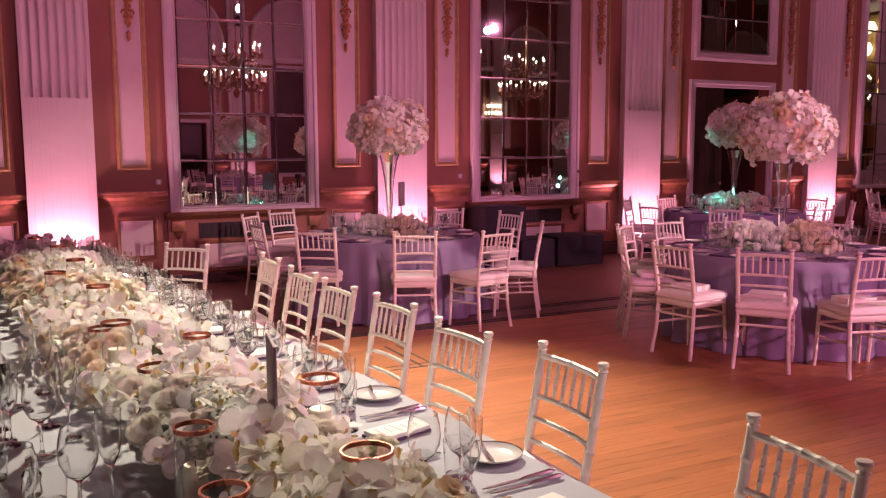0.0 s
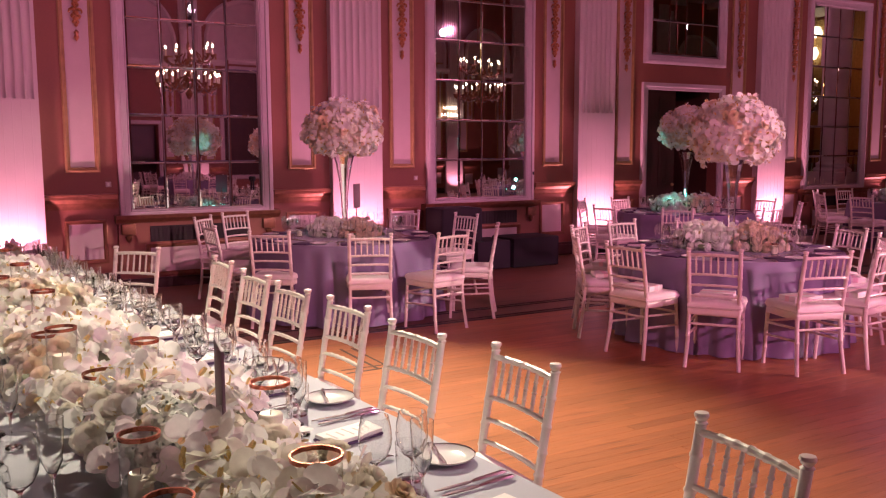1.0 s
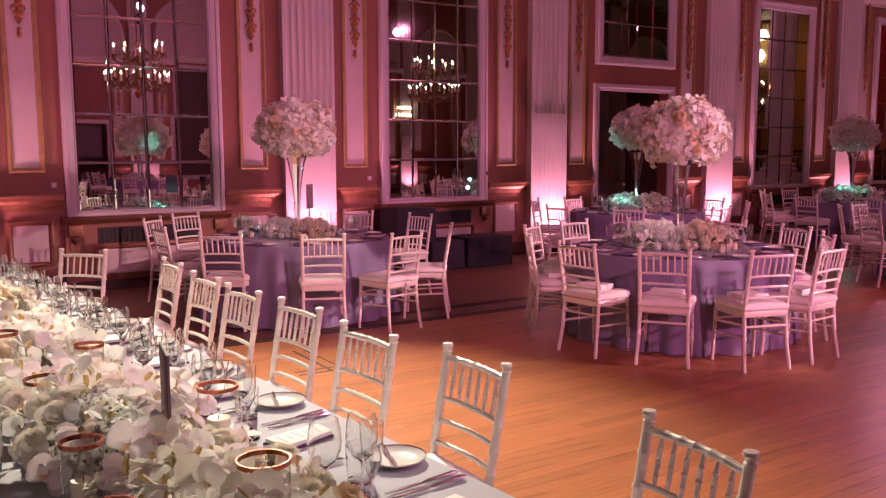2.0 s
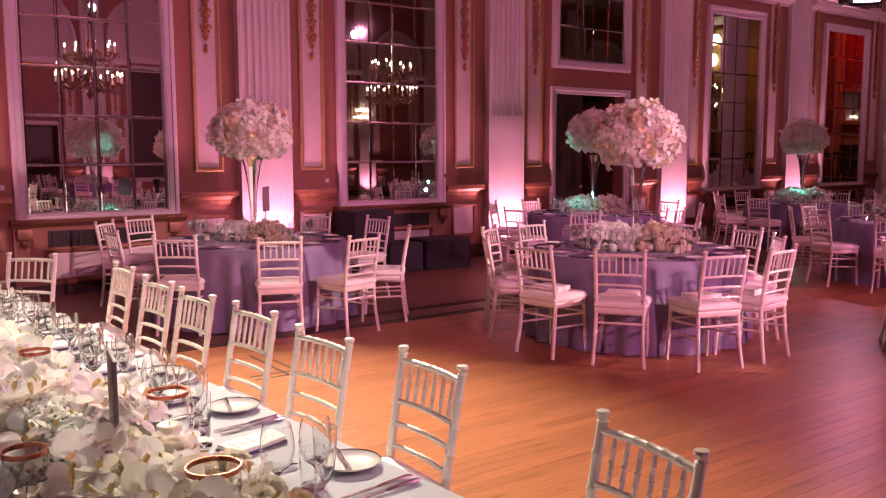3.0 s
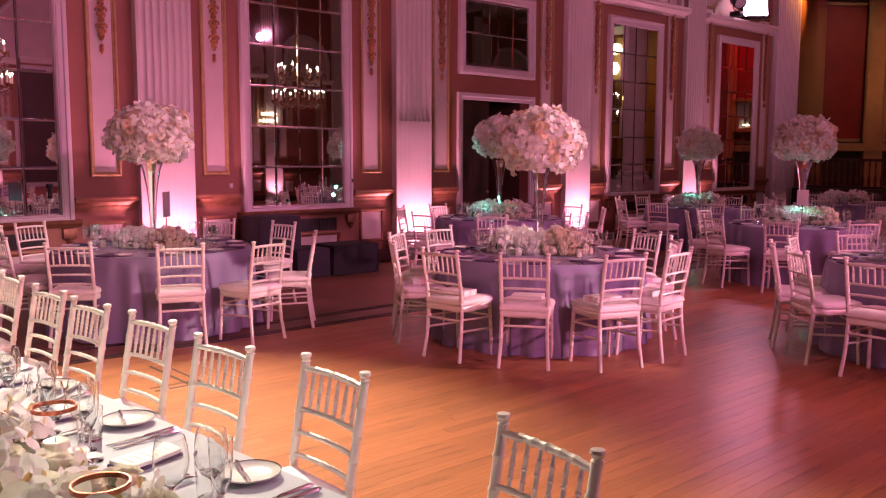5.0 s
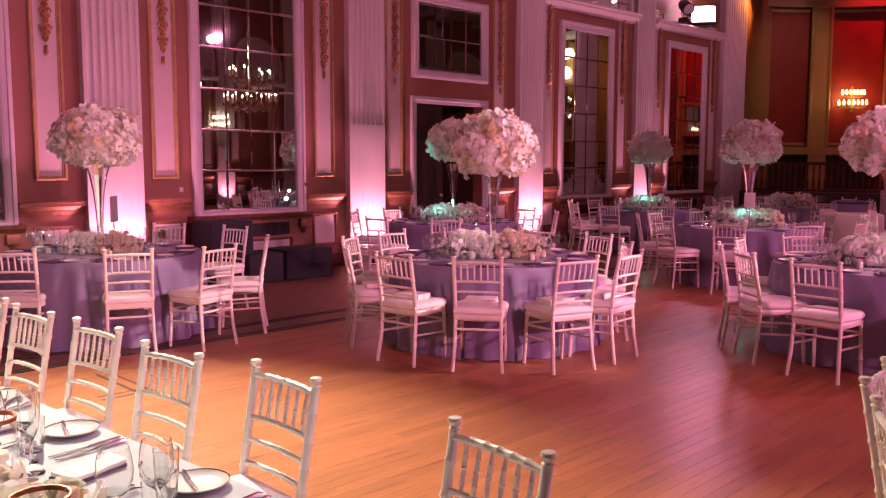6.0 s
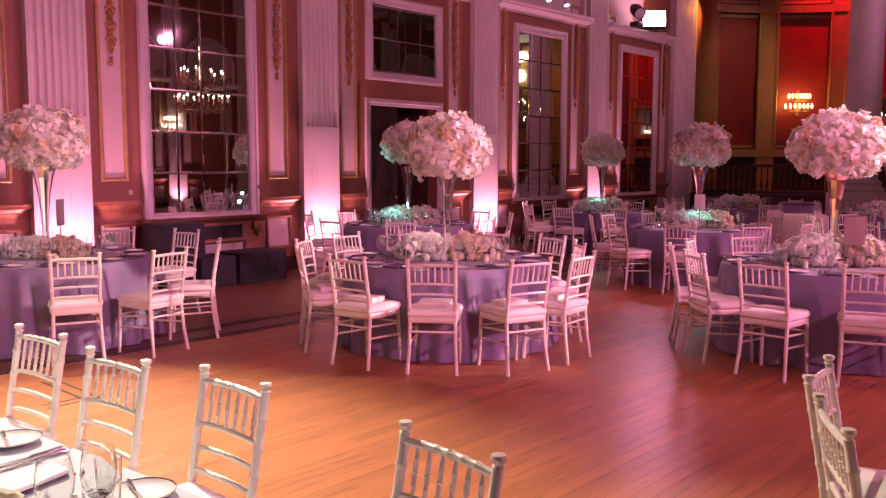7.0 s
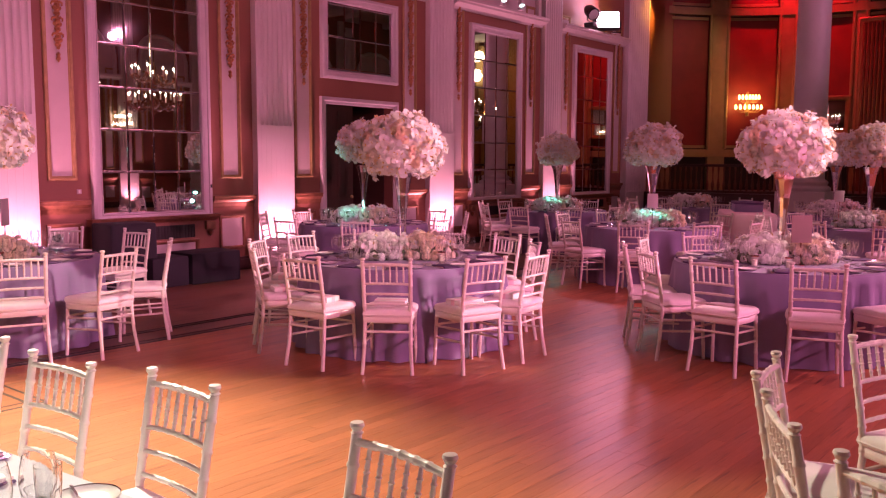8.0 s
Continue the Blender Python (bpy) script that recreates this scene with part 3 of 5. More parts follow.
def arc_band(bm, phi0, phi1, z0, z1, r0, r1, n=10):
    """A curved slab between two radii."""
    rows = []
    for k in range(n + 1):
        phi = phi0 + (phi1 - phi0) * k / n
        rows.append([bm.verts.new((*on_arc(phi, r), z)) for r, z in ((r0, z0), (r0, z1), (r1, z1), (r1, z0))])
    for a, b in zip(rows, rows[1:]):
        for k in range(4):
            bm.faces.new((a[k], a[(k + 1) % 4], b[(k + 1) % 4], b[k]))
    bm.faces.new(rows[0]), bm.faces.new(rows[-1])
    return bm


wall_apse = tagged(new("wall_apse", mesh_of("wall_apse", arc_band(bmesh.new(), -12, 66, 0, TOP, AR + 0.06, AR + 0.4, 26), DARKWOOD)), "curved apse wall with red panels between gilt mouldings", "wall", kind="structure")
MULLIONS = [(66.5, 62.0), (46.0, 41.3), (27.6, 23.6), (9.5, 6.4), (-9, -12)]
for a, b in MULLIONS:
    bm = arc_band(bmesh.new(), b, a, STAGE, TOP, AR - 0.10, AR + 0.07, 3)
    for e in (a, b):
        x, y = on_arc(e, AR - 0.09)
        tube(bm, [(x, y, STAGE + 1.2), (x, y, 7.9)], 0.055, 8)
    part("gilt_mullion", bm, APSEGOLD, wall_apse, "gilt wooden mullion")
for (a0, a), (b, b0) in zip([(m[0], m[1]) for m in MULLIONS], MULLIONS[1:]):
    for z0, z1 in ((2.16, 5.83), (6.22, 7.9)):
        part("red_panel", arc_band(bmesh.new(), b + 0.3, a - 0.3, z0, z1, AR + 0.02, AR + 0.065, 8), REDSILK, wall_apse, "deep red silk panel")
        bm = bmesh.new()
        for zz in (z0, z1):
            arc_band(bm, b + 0.6, a - 0.6, zz - 0.04, zz + 0.04, AR - 0.03, AR + 0.05, 8)
        part("panel_moulding", bm, APSEGOLD, wall_apse)
bm = arc_band(bmesh.new(), -12, 66, 5.92, 6.13, AR - 0.14, AR + 0.05, 26)
arc_band(bm, -12, 66, 1.86, 2.08, AR - 0.12, AR + 0.05, 26)
part("cornice", bm, APSEGOLD, wall_apse)
bm = bmesh.new()
box(bm, 22.0, EAST, SOUTH, NORTH, 0.0, STAGE)
tagged(new("stage_floor", mesh_of("stage_floor", bm, DARKWOOD)), "dark wooden raised stage floor", "stage", kind="structure")
wall_behind = bmesh.new()
box(wall_behind, 22.1, EAST, NORTH, NORTH + 0.4, 0, TOP)
tagged(new("wall_north_stage", mesh_of("wall_north_stage", wall_behind, TERRACOTTA)), "plain wall behind the apse", "wall", kind="structure")

balustrade = thing("balustrade", "dark turned wooden balustrade along the stage edge", "balustrade", m=pose(22.35, 0, STAGE))
bm = bmesh.new()
box(bm, -0.06, 0.06, -2.0, 10.4, 0.68, 0.75, 0.01), box(bm, -0.05, 0.05, -2.0, 10.4, 0.0, 0.06)
part("rail", bm, DARKWOOD, balustrade)
bm = lathe(bmesh.new(), [(0.02, 0.05), (0.03, 0.1), (0.045, 0.2), (0.02, 0.36), (0.016, 0.5), (0.03, 0.62), (0.02, 0.7)], 8)
me = mesh_of("baluster", bm, MAHOGANY)
for k in range(82):
    share("baluster", me, balustrade, pose(0, -1.9 + 0.15 * k, 0))

column = thing("column", "tall round grey column on a moulded base", "column", m=pose(21.5, 6.12, 0))
bm = lathe(bmesh.new(), [(0.385, 1.30), (0.375, 2.5), (0.35, TOP)], 32)
part("shaft", bm, STONE, column)
bm = lathe(bmesh.new(), [(0.50, 1.02), (0.53, 1.06), (0.53, 1.10), (0.48, 1.14), (0.44, 1.16), (0.46, 1.20), (0.47, 1.24), (0.42, 1.28), (0.386, 1.31)], 32)
box(bm, -0.56, 0.56, -0.56, 0.56, 0.0, 1.02, 0.01)
part("base", bm, STONE, column)
sconce = thing("wall_sconce", "brass wall sconce with two rows of lit candle bulbs", "wall lamp", "", pose(*on_arc(35.5, AR - 0.12), 3.4, 0, 0, 35.5 + 90))
bm = tube(bmesh.new(), [(0, -0.02, -0.35), (0, -0.02, 0.35)], [0.05, 0.03], 8)
for k in range(7):
    for zz, n in ((-0.12, 0.36), (0.16, 0.28)):
        u = (k - 3) / 3 * n
        tube(bm, [(0, 0.0, zz - 0.08), (u * 0.6, 0.16, zz - 0.14), (u, 0.22 - abs(u) * 0.3, zz - 0.05)], 0.012, 5)
part("arms", bm, GOLD, sconce)
BULBMESH = mesh_of("bulb", lathe(bmesh.new(), [(0.0, -0.05), (0.028, -0.02), (0.034, 0.02), (0.02, 0.06), (0.0, 0.1)], 8), AMBERBULB)
for k in range(7):
    for zz, n in ((-0.12, 0.36), (0.16, 0.28)):
        u = (k - 3) / 3 * n
        share("bulb", BULBMESH, sconce, pose(u, 0.22 - abs(u) * 0.3, zz))
mirror_apse = thing("wall_mirror", "small gilt-framed mirror in the apse", "mirror", "", pose(*on_arc(16, AR - 0.12), 0, 0, 0, 16 - 90))
part("frame", moulding(bmesh.new(), -0.7, 0.7, 2.5, 3.6, MIRRORFRAME), GOLD, mirror_apse)
part("glass", box(bmesh.new(), -0.56, 0.56, -0.01, 0.0, 2.64, 3.46), MIRROR, mirror_apse)
doorcase = tagged(thing("door_3", "tall opening hung with dark curtains in a pale frame", "door", m=pose(*on_arc(-2, AR - 0.18), STAGE, 0, 0, -2 - 90)), kind="structure")
part("door_frame", moulding(bmesh.new(), -1.1, 0.86, -0.2, 4.82, MIRRORFRAME), APSEGOLD, doorcase)
bm = bmesh.new()
for k in range(16):
    tube(bm, [(-0.93 + 0.105 * k, -0.03, 0), (-0.93 + 0.105 * k, -0.03, 4.66)], 0.06, 8)
part("curtain", bm, MAHOGANY, doorcase)


# the far end wall: red panels and a gilt curtain, seen in the mirrors only
CANDLEBULB = mesh_of("bulb", lathe(bmesh.new(), [(0.0, -0.04), (0.018, -0.02), (0.022, 0.01), (0.012, 0.04), (0.0, 0.07)], 8), BULB)
girandole = copy_thing(sconce, pose(17.7, SOUTH + 0.05, 3.25, 0, 0, 0))
for piece in girandole.children:
    if piece.name.startswith("bulb"):
        piece.data = CANDLEBULB
copy_thing(sconce, pose(EAST - 0.05, -1.1, 6.2, 0, 0, 90))
for y0, y1 in ((-5.2, -2.6), (-2.3, 0.3), (0.6, 3.2)):
    p = tagged(new("red_panel", mesh_of("red_panel", box(bmesh.new(), EAST - 0.02, EAST + 0.01, y0, y1, 2.4, 8.0), REDSILK)), "deep red silk panel on the far wall", "panel", "far wall panels")
bm = bmesh.new()
for k in range(22):
    tube(bm, [(EAST - 0.15, -8.5 + 0.135 * k, 0.9), (EAST - 0.15, -8.5 + 0.135 * k, 8.4)], 0.085, 8)
tagged(new("curtain", mesh_of("curtain", bm, GOLD)), "heavy gold curtain hanging on the far wall", "curtain")

# ------------------------------------------------------------ lamps that show
def par_can(at, target, lens, body, label, size=1.0):
    """A stage lamp: can, yoke, foot and lens."""
    ob = thing("stage_lamp", label, "stage lamp", "stage lamps on the ledges", Matrix.Translation(at))
    d = (Vector(target) - Vector(at)).normalized().to_track_quat("-Z", "Y").to_matrix().to_4x4()
    bm = lathe(bmesh.new(), [(0.0, 0.17), (0.07, 0.16), (0.11, 0.06), (0.115, -0.14), (0.105, -0.15), (0.10, -0.12), (0.0, -0.12)], 18)
    for v in bm.verts:
        v.co = d @ (v.co * size)
    part("can", bm, body, ob)
    bm = lathe(bmesh.new(), [(0.0, -0.125), (0.098, -0.125)], 18)
    for v in bm.verts:
        v.co = d @ (v.co * size)
    part("lens", bm, lens, ob)
    bm = tube(bmesh.new(), [(-0.13 * size, 0, 0), (-0.13 * size, 0, -0.16 * size), (0, 0, -0.2 * size), (0.13 * size, 0, -0.16 * size), (0.13 * size, 0, 0)], 0.012, 6)
    part("yoke", bm, body, ob)
    bm = box(bmesh.new(), -0.09 * size, 0.09 * size, -0.09 * size, 0.09 * size, -0.28 * size, -0.2 * size, 0.01)
    part("foot", bm, body, ob)
    return ob


def flood(at, turn, label):
    """A flat flood lamp with a glowing front on a yoke."""
    ob = thing("flood_lamp", label, "stage lamp", "flood lamps on the ledges", Matrix.Translation(at) @ pose(0, 0, 0, -12, 0, turn))
    part("housing", box(bmesh.new(), -0.3, 0.3, 0.0, 0.2, -0.22, 0.22, 0.02), BLACKMETAL, ob)
    part("lens", box(bmesh.new(), -0.27, 0.27, -0.006, 0.0, -0.19, 0.19), FLOODGLASS, ob, "glowing pink-white front")
    part("yoke", tube(bmesh.new(), [(-0.33, 0.1, 0), (-0.33, 0.1, -0.28), (0.33, 0.1, -0.28), (0.33, 0.1, 0)], 0.015, 6), BLACKMETAL, ob)
    return ob


LENSOFF = material("dull_lens", (0.5, 0.5, 0.55), 0.2, 0, 0.05, 9, 60, 0)
LENSPIN = glow_material("pin_lens", (0.7, 1.0, 0.95), 2.5)
WHITEMETAL = material("white_lamp_metal", (0.6, 0.58, 0.6), 0.4, 0, 0.1, 9, 60, 0)
flood((19.45, 10.36, 5.16), -50, "glowing pink flood lamp on the wall ledge")
for at, target, lens, body, label in (((18.62, 10.36, 5.234), (14, 3, 0), LENSOFF, BLACKMETAL, "unlit black stage lamp on the wall ledge"), ((19.85, 10.40, 5.038), (11.6, 5.3, 0.9), LENSPIN, WHITEMETAL, "small lit white pin lamp on the ledge"),
                                      ((15.1, 10.40, 5.038), (11, 5, 0), LENSPIN, WHITEMETAL, "small lit white pin lamp on the ledge"), ((15.75, 10.40, 5.038), (14.4, 8.6, 1.0), LENSPIN, WHITEMETAL, "small lit white pin lamp on the ledge"),
                                      ((3.0, 10.42, 5.038), (4.0, 8.4, 1.5), LENSPIN, WHITEMETAL, "small lit white pin lamp on the ledge"), ((7.2, 10.42, 5.038), (9.4, 8.85, 1.2), LENSPIN, WHITEMETAL, "small lit white pin lamp on the ledge")):
    par_can(at, target, lens, body, label, 1.3 if lens is LENSOFF else 0.6)
for at in ((9.7, -8.3, 6.5), (17.4, -8.3, 6.4), (3.0, -8.3, 5.2)):
    par_can(at, (8, 8, 1), FLOODGLASS, BLACKMETAL, "glowing pink stage lamp on the opposite wall ledge", 1.5)
    bm = run(bmesh.new(), -0.4, 0.4, [(-0.02, -0.5), (0.2, -0.45), (0.2, -0.42), (-0.02, -0.42)])
    sh = tagged(new("lamp_shelf", mesh_of("lamp_shelf", bm, PLASTER)), "small plaster ledge under a stage lamp", "ledge")
    sh.matrix_basis = pose(at[0], -8.5, at[2], 0, 0, 180)
for px in PILASTERS:
    up = thing("uplight", "small black uplight on the floor before a pilaster", "stage lamp", "uplights along the wall", pose(px, 10.36, 0))
    part("body", lathe(bmesh.new(), [(0.0, 0.0), (0.09, 0.0), (0.09, 0.12), (0.075, 0.13), (0.07, 0.11), (0.0, 0.11)], 16), BLACKMETAL, up)
    part("lens", lathe(bmesh.new(), [(0.0, 0.113), (0.069, 0.113)], 16), LENSOFF, up)


for at, target in (((3.7, 10.42, 1.35), (3.98, 8.5, 1.85)), ((8.05, 10.42, 1.35), (9.3, 8.95, 1.85))):
    pin = thing("pin_lamp", "tiny black pin lamp standing on the dado rail", "stage lamp", "pin lamps on the dado", pose(at[0], NORTH - 0.06, 1.152))
    part("head", lathe(bmesh.new(), [(0.0, 0.12), (0.028, 0.12), (0.03, 0.17), (0.0, 0.18)], 10), BLACKMETAL, pin)
    part("post", tube(bmesh.new(), [(0, 0, 0.0), (0, 0, 0.13)], 0.012, 6), BLACKMETAL, pin)


CRYSTAL = material("crystal_beads", (0.55, 0.5, 0.52), 0.12, 0.5, 0.3, 20, 90, 0.0, pieces="island", shade=0.5)


def chandelier(at):
    """A brass chandelier with two rings of candle bulbs on curved arms."""
    ob = thing("chandelier", "brass chandelier with two tiers of lit candle bulbs", "chandelier", "chandeliers down the hall", Matrix.Translation(at))
    bm = lathe(bmesh.new(), [(0.0, -0.75), (0.05, -0.70), (0.09, -0.6), (0.05, -0.5), (0.03, -0.42), (0.10, -0.30), (0.13, -0.22), (0.06, -0.12), (0.04, 0.1), (0.09, 0.2), (0.05, 0.3), (0.025, 0.5), (0.05, 0.62), (0.02, 0.75), (0.0, 0.8)], 14)
    part("stem", bm, BRONZE, ob)
    part("chain", tube(bmesh.new(), [(0, 0, 0.78), (0, 0, TOP - at[2])], 0.018, 6), BRONZE, ob)
    bulb = mesh_of("bulb", lathe(bmesh.new(), [(0.0, 0.0), (0.013, 0.012), (0.018, 0.035), (0.010, 0.065), (0.0, 0.09)], 8), BULB)
    sleeve = mesh_of("candle_sleeve", lathe(bmesh.new(), [(0.0, 0.0), (0.019, 0.0), (0.019, 0.168), (0.0, 0.168)], 8), WAX)
    for n, r, z, off in ((14, 0.68, -0.34, 0.0), (9, 0.54, 0.34, 0.3)):
        for k in range(n):
            a = 2 * math.pi * k / n + off
            c, s = math.cos(a), math.sin(a)
            bm = tube(bmesh.new(), [(0.06 * c, 0.06 * s, z), (0.3 * r * c, 0.3 * r * s, z - 0.12), (0.7 * r * c, 0.7 * r * s, z - 0.16), (r * c, r * s, z - 0.05), (r * c, r * s, z)], 0.021, 6)
            tube(bm, [(0.25 * r * c, 0.25 * r * s, z + 0.12), (0.45 * r * c, 0.45 * r * s, z + 0.02), (0.62 * r * c, 0.62 * r * s, z - 0.15)], 0.014, 5)
            lathe(bm, [(0.0, -0.06), (0.025, -0.04), (0.05, 0.01), (0.065, 0.03), (0.015, 0.03), (0.0, 0.03)], 8, (r * c, r * s, z))
            arm = part("arm", bm, BRONZE, ob)
            share("candle_sleeve", sleeve, arm, pose(r * c, r * s, z + 0.03))
            a2 = a + 2 * math.pi / n
            c2, s2 = math.cos(a2), math.sin(a2)
            beads = bmesh.new()
            for q in range(13):
                u = q / 12
                dip = 0.16 * 4 * u * (1 - u)
                bmesh.ops.create_icosphere(beads, subdivisions=1, radius=0.017, matrix=pose(0.9 * r * (c + (c2 - c) * u), 0.9 * r * (s + (s2 - s) * u), z - 0.05 - dip))
            part("bead_swag", beads, CRYSTAL, arm)
            share("bulb", bulb, arm, pose(r * c, r * s, z + 0.2))
    return ob


first = chandelier((6.3, 1.0, 3.55))
for x in (13.15, 20.5, 27.85, 35.2):
    copy_thing(first, pose(x, 1.0, 3.55))
globe = thing("pendant_lamp", "pair of bright warm globe lamps on a rod", "lamp", "", pose(39.4, -8.2, 7.0))
part("rod", tube(bmesh.new(), [(0, 0, -0.5), (0, 0, 1.55)], 0.03, 8), GOLD, globe)
for z in (-0.4, 0.7):
    part("globe", lathe(bmesh.new(), [(0.0, -0.35), (0.2, -0.3), (0.34, 0.0), (0.2, 0.3), (0.0, 0.35)], 14, (0, 0, z)), glow_material("globe_glass", (1.0, 0.88, 0.6), 5), globe, "glowing globe")

# ------------------------------------------------------------ chairs
def turned_rod(bm, pts, r, nodes, n=8):
    """A rod with bamboo rings at the given fractions of its length."""
    pts = [Vector(p) for p in pts]
    lens = [0.0]
    for a, b in zip(pts, pts[1:]):
        lens.append(lens[-1] + (b - a).length)
    total = lens[-1]

    def at(u):
        d = u * total
        for i in range(len(pts) - 1):
            if d <= lens[i + 1] + 1e-9:
                return pts[i].lerp(pts[i + 1], (d - lens[i]) / (lens[i + 1] - lens[i]))
        return pts[-1]

    keys = {0.0: r, 1.0: r}
    w = 0.007 / total
    for u in [x / total for x in lens[1:-1]]:
        keys[u] = r
    for u in nodes:
        keys[u - w * 1.3], keys[u - w * 0.5], keys[u + w * 0.5], keys[u + w * 1.3] = r, r * 1.2, r * 1.2, r
    us = sorted(u for u in keys if 0 <= u <= 1)
    return tube(bm, [at(u) for u in us], [keys[u] for u in us], n)


def build_chair():
    """A ballroom chair with a bamboo-turned frame. Its back stands at the origin, its seat lies towards +y."""
    ob = thing("banquet_chair", "ivory lacquered bamboo-turned banquet chair with cream seat pad", "chair", "banquet chairs")
    for s in (-1, 1):
        bm = turned_rod(bmesh.new(), [(s * 0.195, 0.004, 0.0), (s * 0.182, 0.036, 0.20), (s * 0.178, 0.054, 0.42), (s * 0.180, 0.040, 0.55), (s * 0.184, -0.020, 0.885)], 0.0155, [0.27, 0.49, 0.60, 0.69, 0.79, 0.90], 10)
        lathe(bm, [(0.012, 0.0), (0.019, 0.006), (0.012, 0.012), (0.017, 0.018), (0.0215, 0.027), (0.019, 0.036), (0.0, 0.041)], 10, (s * 0.184, -0.021, 0.88))
        part("back_leg", bm, CHAIRWHITE, ob)
        bm = turned_rod(bmesh.new(), [(s * 0.185, 0.435, 0.0), (s * 0.175, 0.415, 0.43)], 0.0145, [0.3, 0.62, 0.9], 10)
        part("front_leg", bm, CHAIRWHITE, ob)
        for z in (0.25, 0.345):
            part("side_stretcher", turned_rod(bmesh.new(), [(s * 0.180, 0.037, z), (s * 0.180, 0.425, z - 0.02)], 0.0095, [0.5], 7), CHAIRWHITE, ob)
    for z in (0.335,):
        part("stretcher", turned_rod(bmesh.new(), [(-0.18, 0.424, z), (0.18, 0.424, z)], 0.0095, [0.5], 7), CHAIRWHITE, ob)
        part("stretcher", turned_rod(bmesh.new(), [(-0.180, 0.038, z), (0.180, 0.038, z)], 0.0095, [0.5], 7), CHAIRWHITE, ob)
    back = [(0.862, -0.015, 0.0118, "top_rail"), (0.712, 0.011, 0.0095, "back_rail"), (0.630, 0.026, 0.0095, "back_rail"), (0.548, 0.040, 0.0095, "back_rail")]
    for z, y, r, nm in back:
        part(nm, turned_rod(bmesh.new(), [(-0.18, y, z), (-0.09, y - 0.008, z + 0.004), (0.0, y - 0.011, z + 0.005), (0.09, y - 0.008, z + 0.004), (0.18, y, z)], r, [0.2, 0.35, 0.5, 0.65, 0.8], 8), CHAIRWHITE, ob)
    for k in range(6):
        x = -0.13 + 0.052 * k
        bm = bmesh.new()
        y0, y1 = 0.011 - 0.008, -0.015 - 0.008
        us = [0, 0.12, 0.2, 0.24, 0.28, 0.40, 0.46, 0.5, 0.54, 0.60, 0.72, 0.76, 0.8, 0.88, 1]
        rs = [0.0055, 0.007, 0.0062, 0.010, 0.0062, 0.0085, 0.0065, 0.011, 0.0065, 0.0085, 0.0062, 0.010, 0.0062, 0.007, 0.0055]
        tube(bm, [(x, y0 + (y1 - y0) * u, 0.716 + 0.142 * u) for u in us], rs, 7)
        part("spindle", bm, CHAIRWHITE, ob)
    bm = bmesh.new()
    outline = [(-0.185, 0.035), (-0.205, 0.20), (-0.20, 0.40), (-0.17, 0.445), (0.17, 0.445), (0.20, 0.40), (0.205, 0.20), (0.185, 0.035)]

    def slab(bm, outline, z0, z1, grow, rows):
        c = Vector((0, 0.24))
        loops = []
        for u, g in rows:
            loops.append([bm.verts.new((c.x + (x - c.x) * g * grow, c.y + (y - c.y) * g * grow, z0 + (z1 - z0) * u)) for x, y in outline])
        for a, b in zip(loops, loops[1:]):
            for k in range(len(outline)):
                bm.faces.new((a[k], a[(k + 1) % len(outline)], b[(k + 1) % len(outline)], b[k]))
        bm.faces.new(loops[0]), bm.faces.new(loops[-1])
        return bm

    fine = []
    for (xa, ya), (xb, yb) in zip(outline, outline[1:] + outline[:1]):
        fine += [(xa + (xb - xa) * u, ya + (yb - ya) * u) for u in (0, 0.5)]
    part("seat_frame", slab(bm, fine, 0.405, 0.45, 1.0, [(0, 0.97), (0.2, 1.0), (0.8, 1.0), (1, 0.97)]), CHAIRWHITE, ob)
    pad = part("seat_pad", slab(bmesh.new(), fine, 0.451, 0.513, 1.0, [(0, 0.97), (0.1, 1.015), (0.3, 1.035), (0.55, 1.03), (0.75, 1.0), (0.9, 0.93), (1, 0.78)]), CUSHION, ob, "cream cloth seat pad")
    part("piping", slab(bmesh.new(), fine, 0.466, 0.476, 1.0, [(0, 1.02), (0.5, 1.05), (1, 1.02)]), CUSHION, pad)
    return ob


CHAIR = build_chair()
CHAIR_USED = []
chair_rnd = random.Random(5)


def seat(x, y, cx, cy, label="", turn=0.0):
    """Stands a chair with the middle of its back at (x, y), looking at (cx, cy)."""
    return seat_at(x, y, math.degrees(math.atan2(cy - y, cx - x)) + turn + chair_rnd.uniform(-3, 3), label)


def seat_at(x, y, heading, label=""):
    """Stands a chair with the middle of its back at (x, y); heading: degrees from +x to the way it looks."""
    m = pose(x, y, 0.0047, 0, 0, heading - 90)
    if not CHAIR_USED:
        CHAIR.matrix_basis = m
        ob = CHAIR
    else:
        ob = copy_thing(CHAIR, m)
    CHAIR_USED.append(ob)
    if label:
        tagged(ob, label)
    return ob


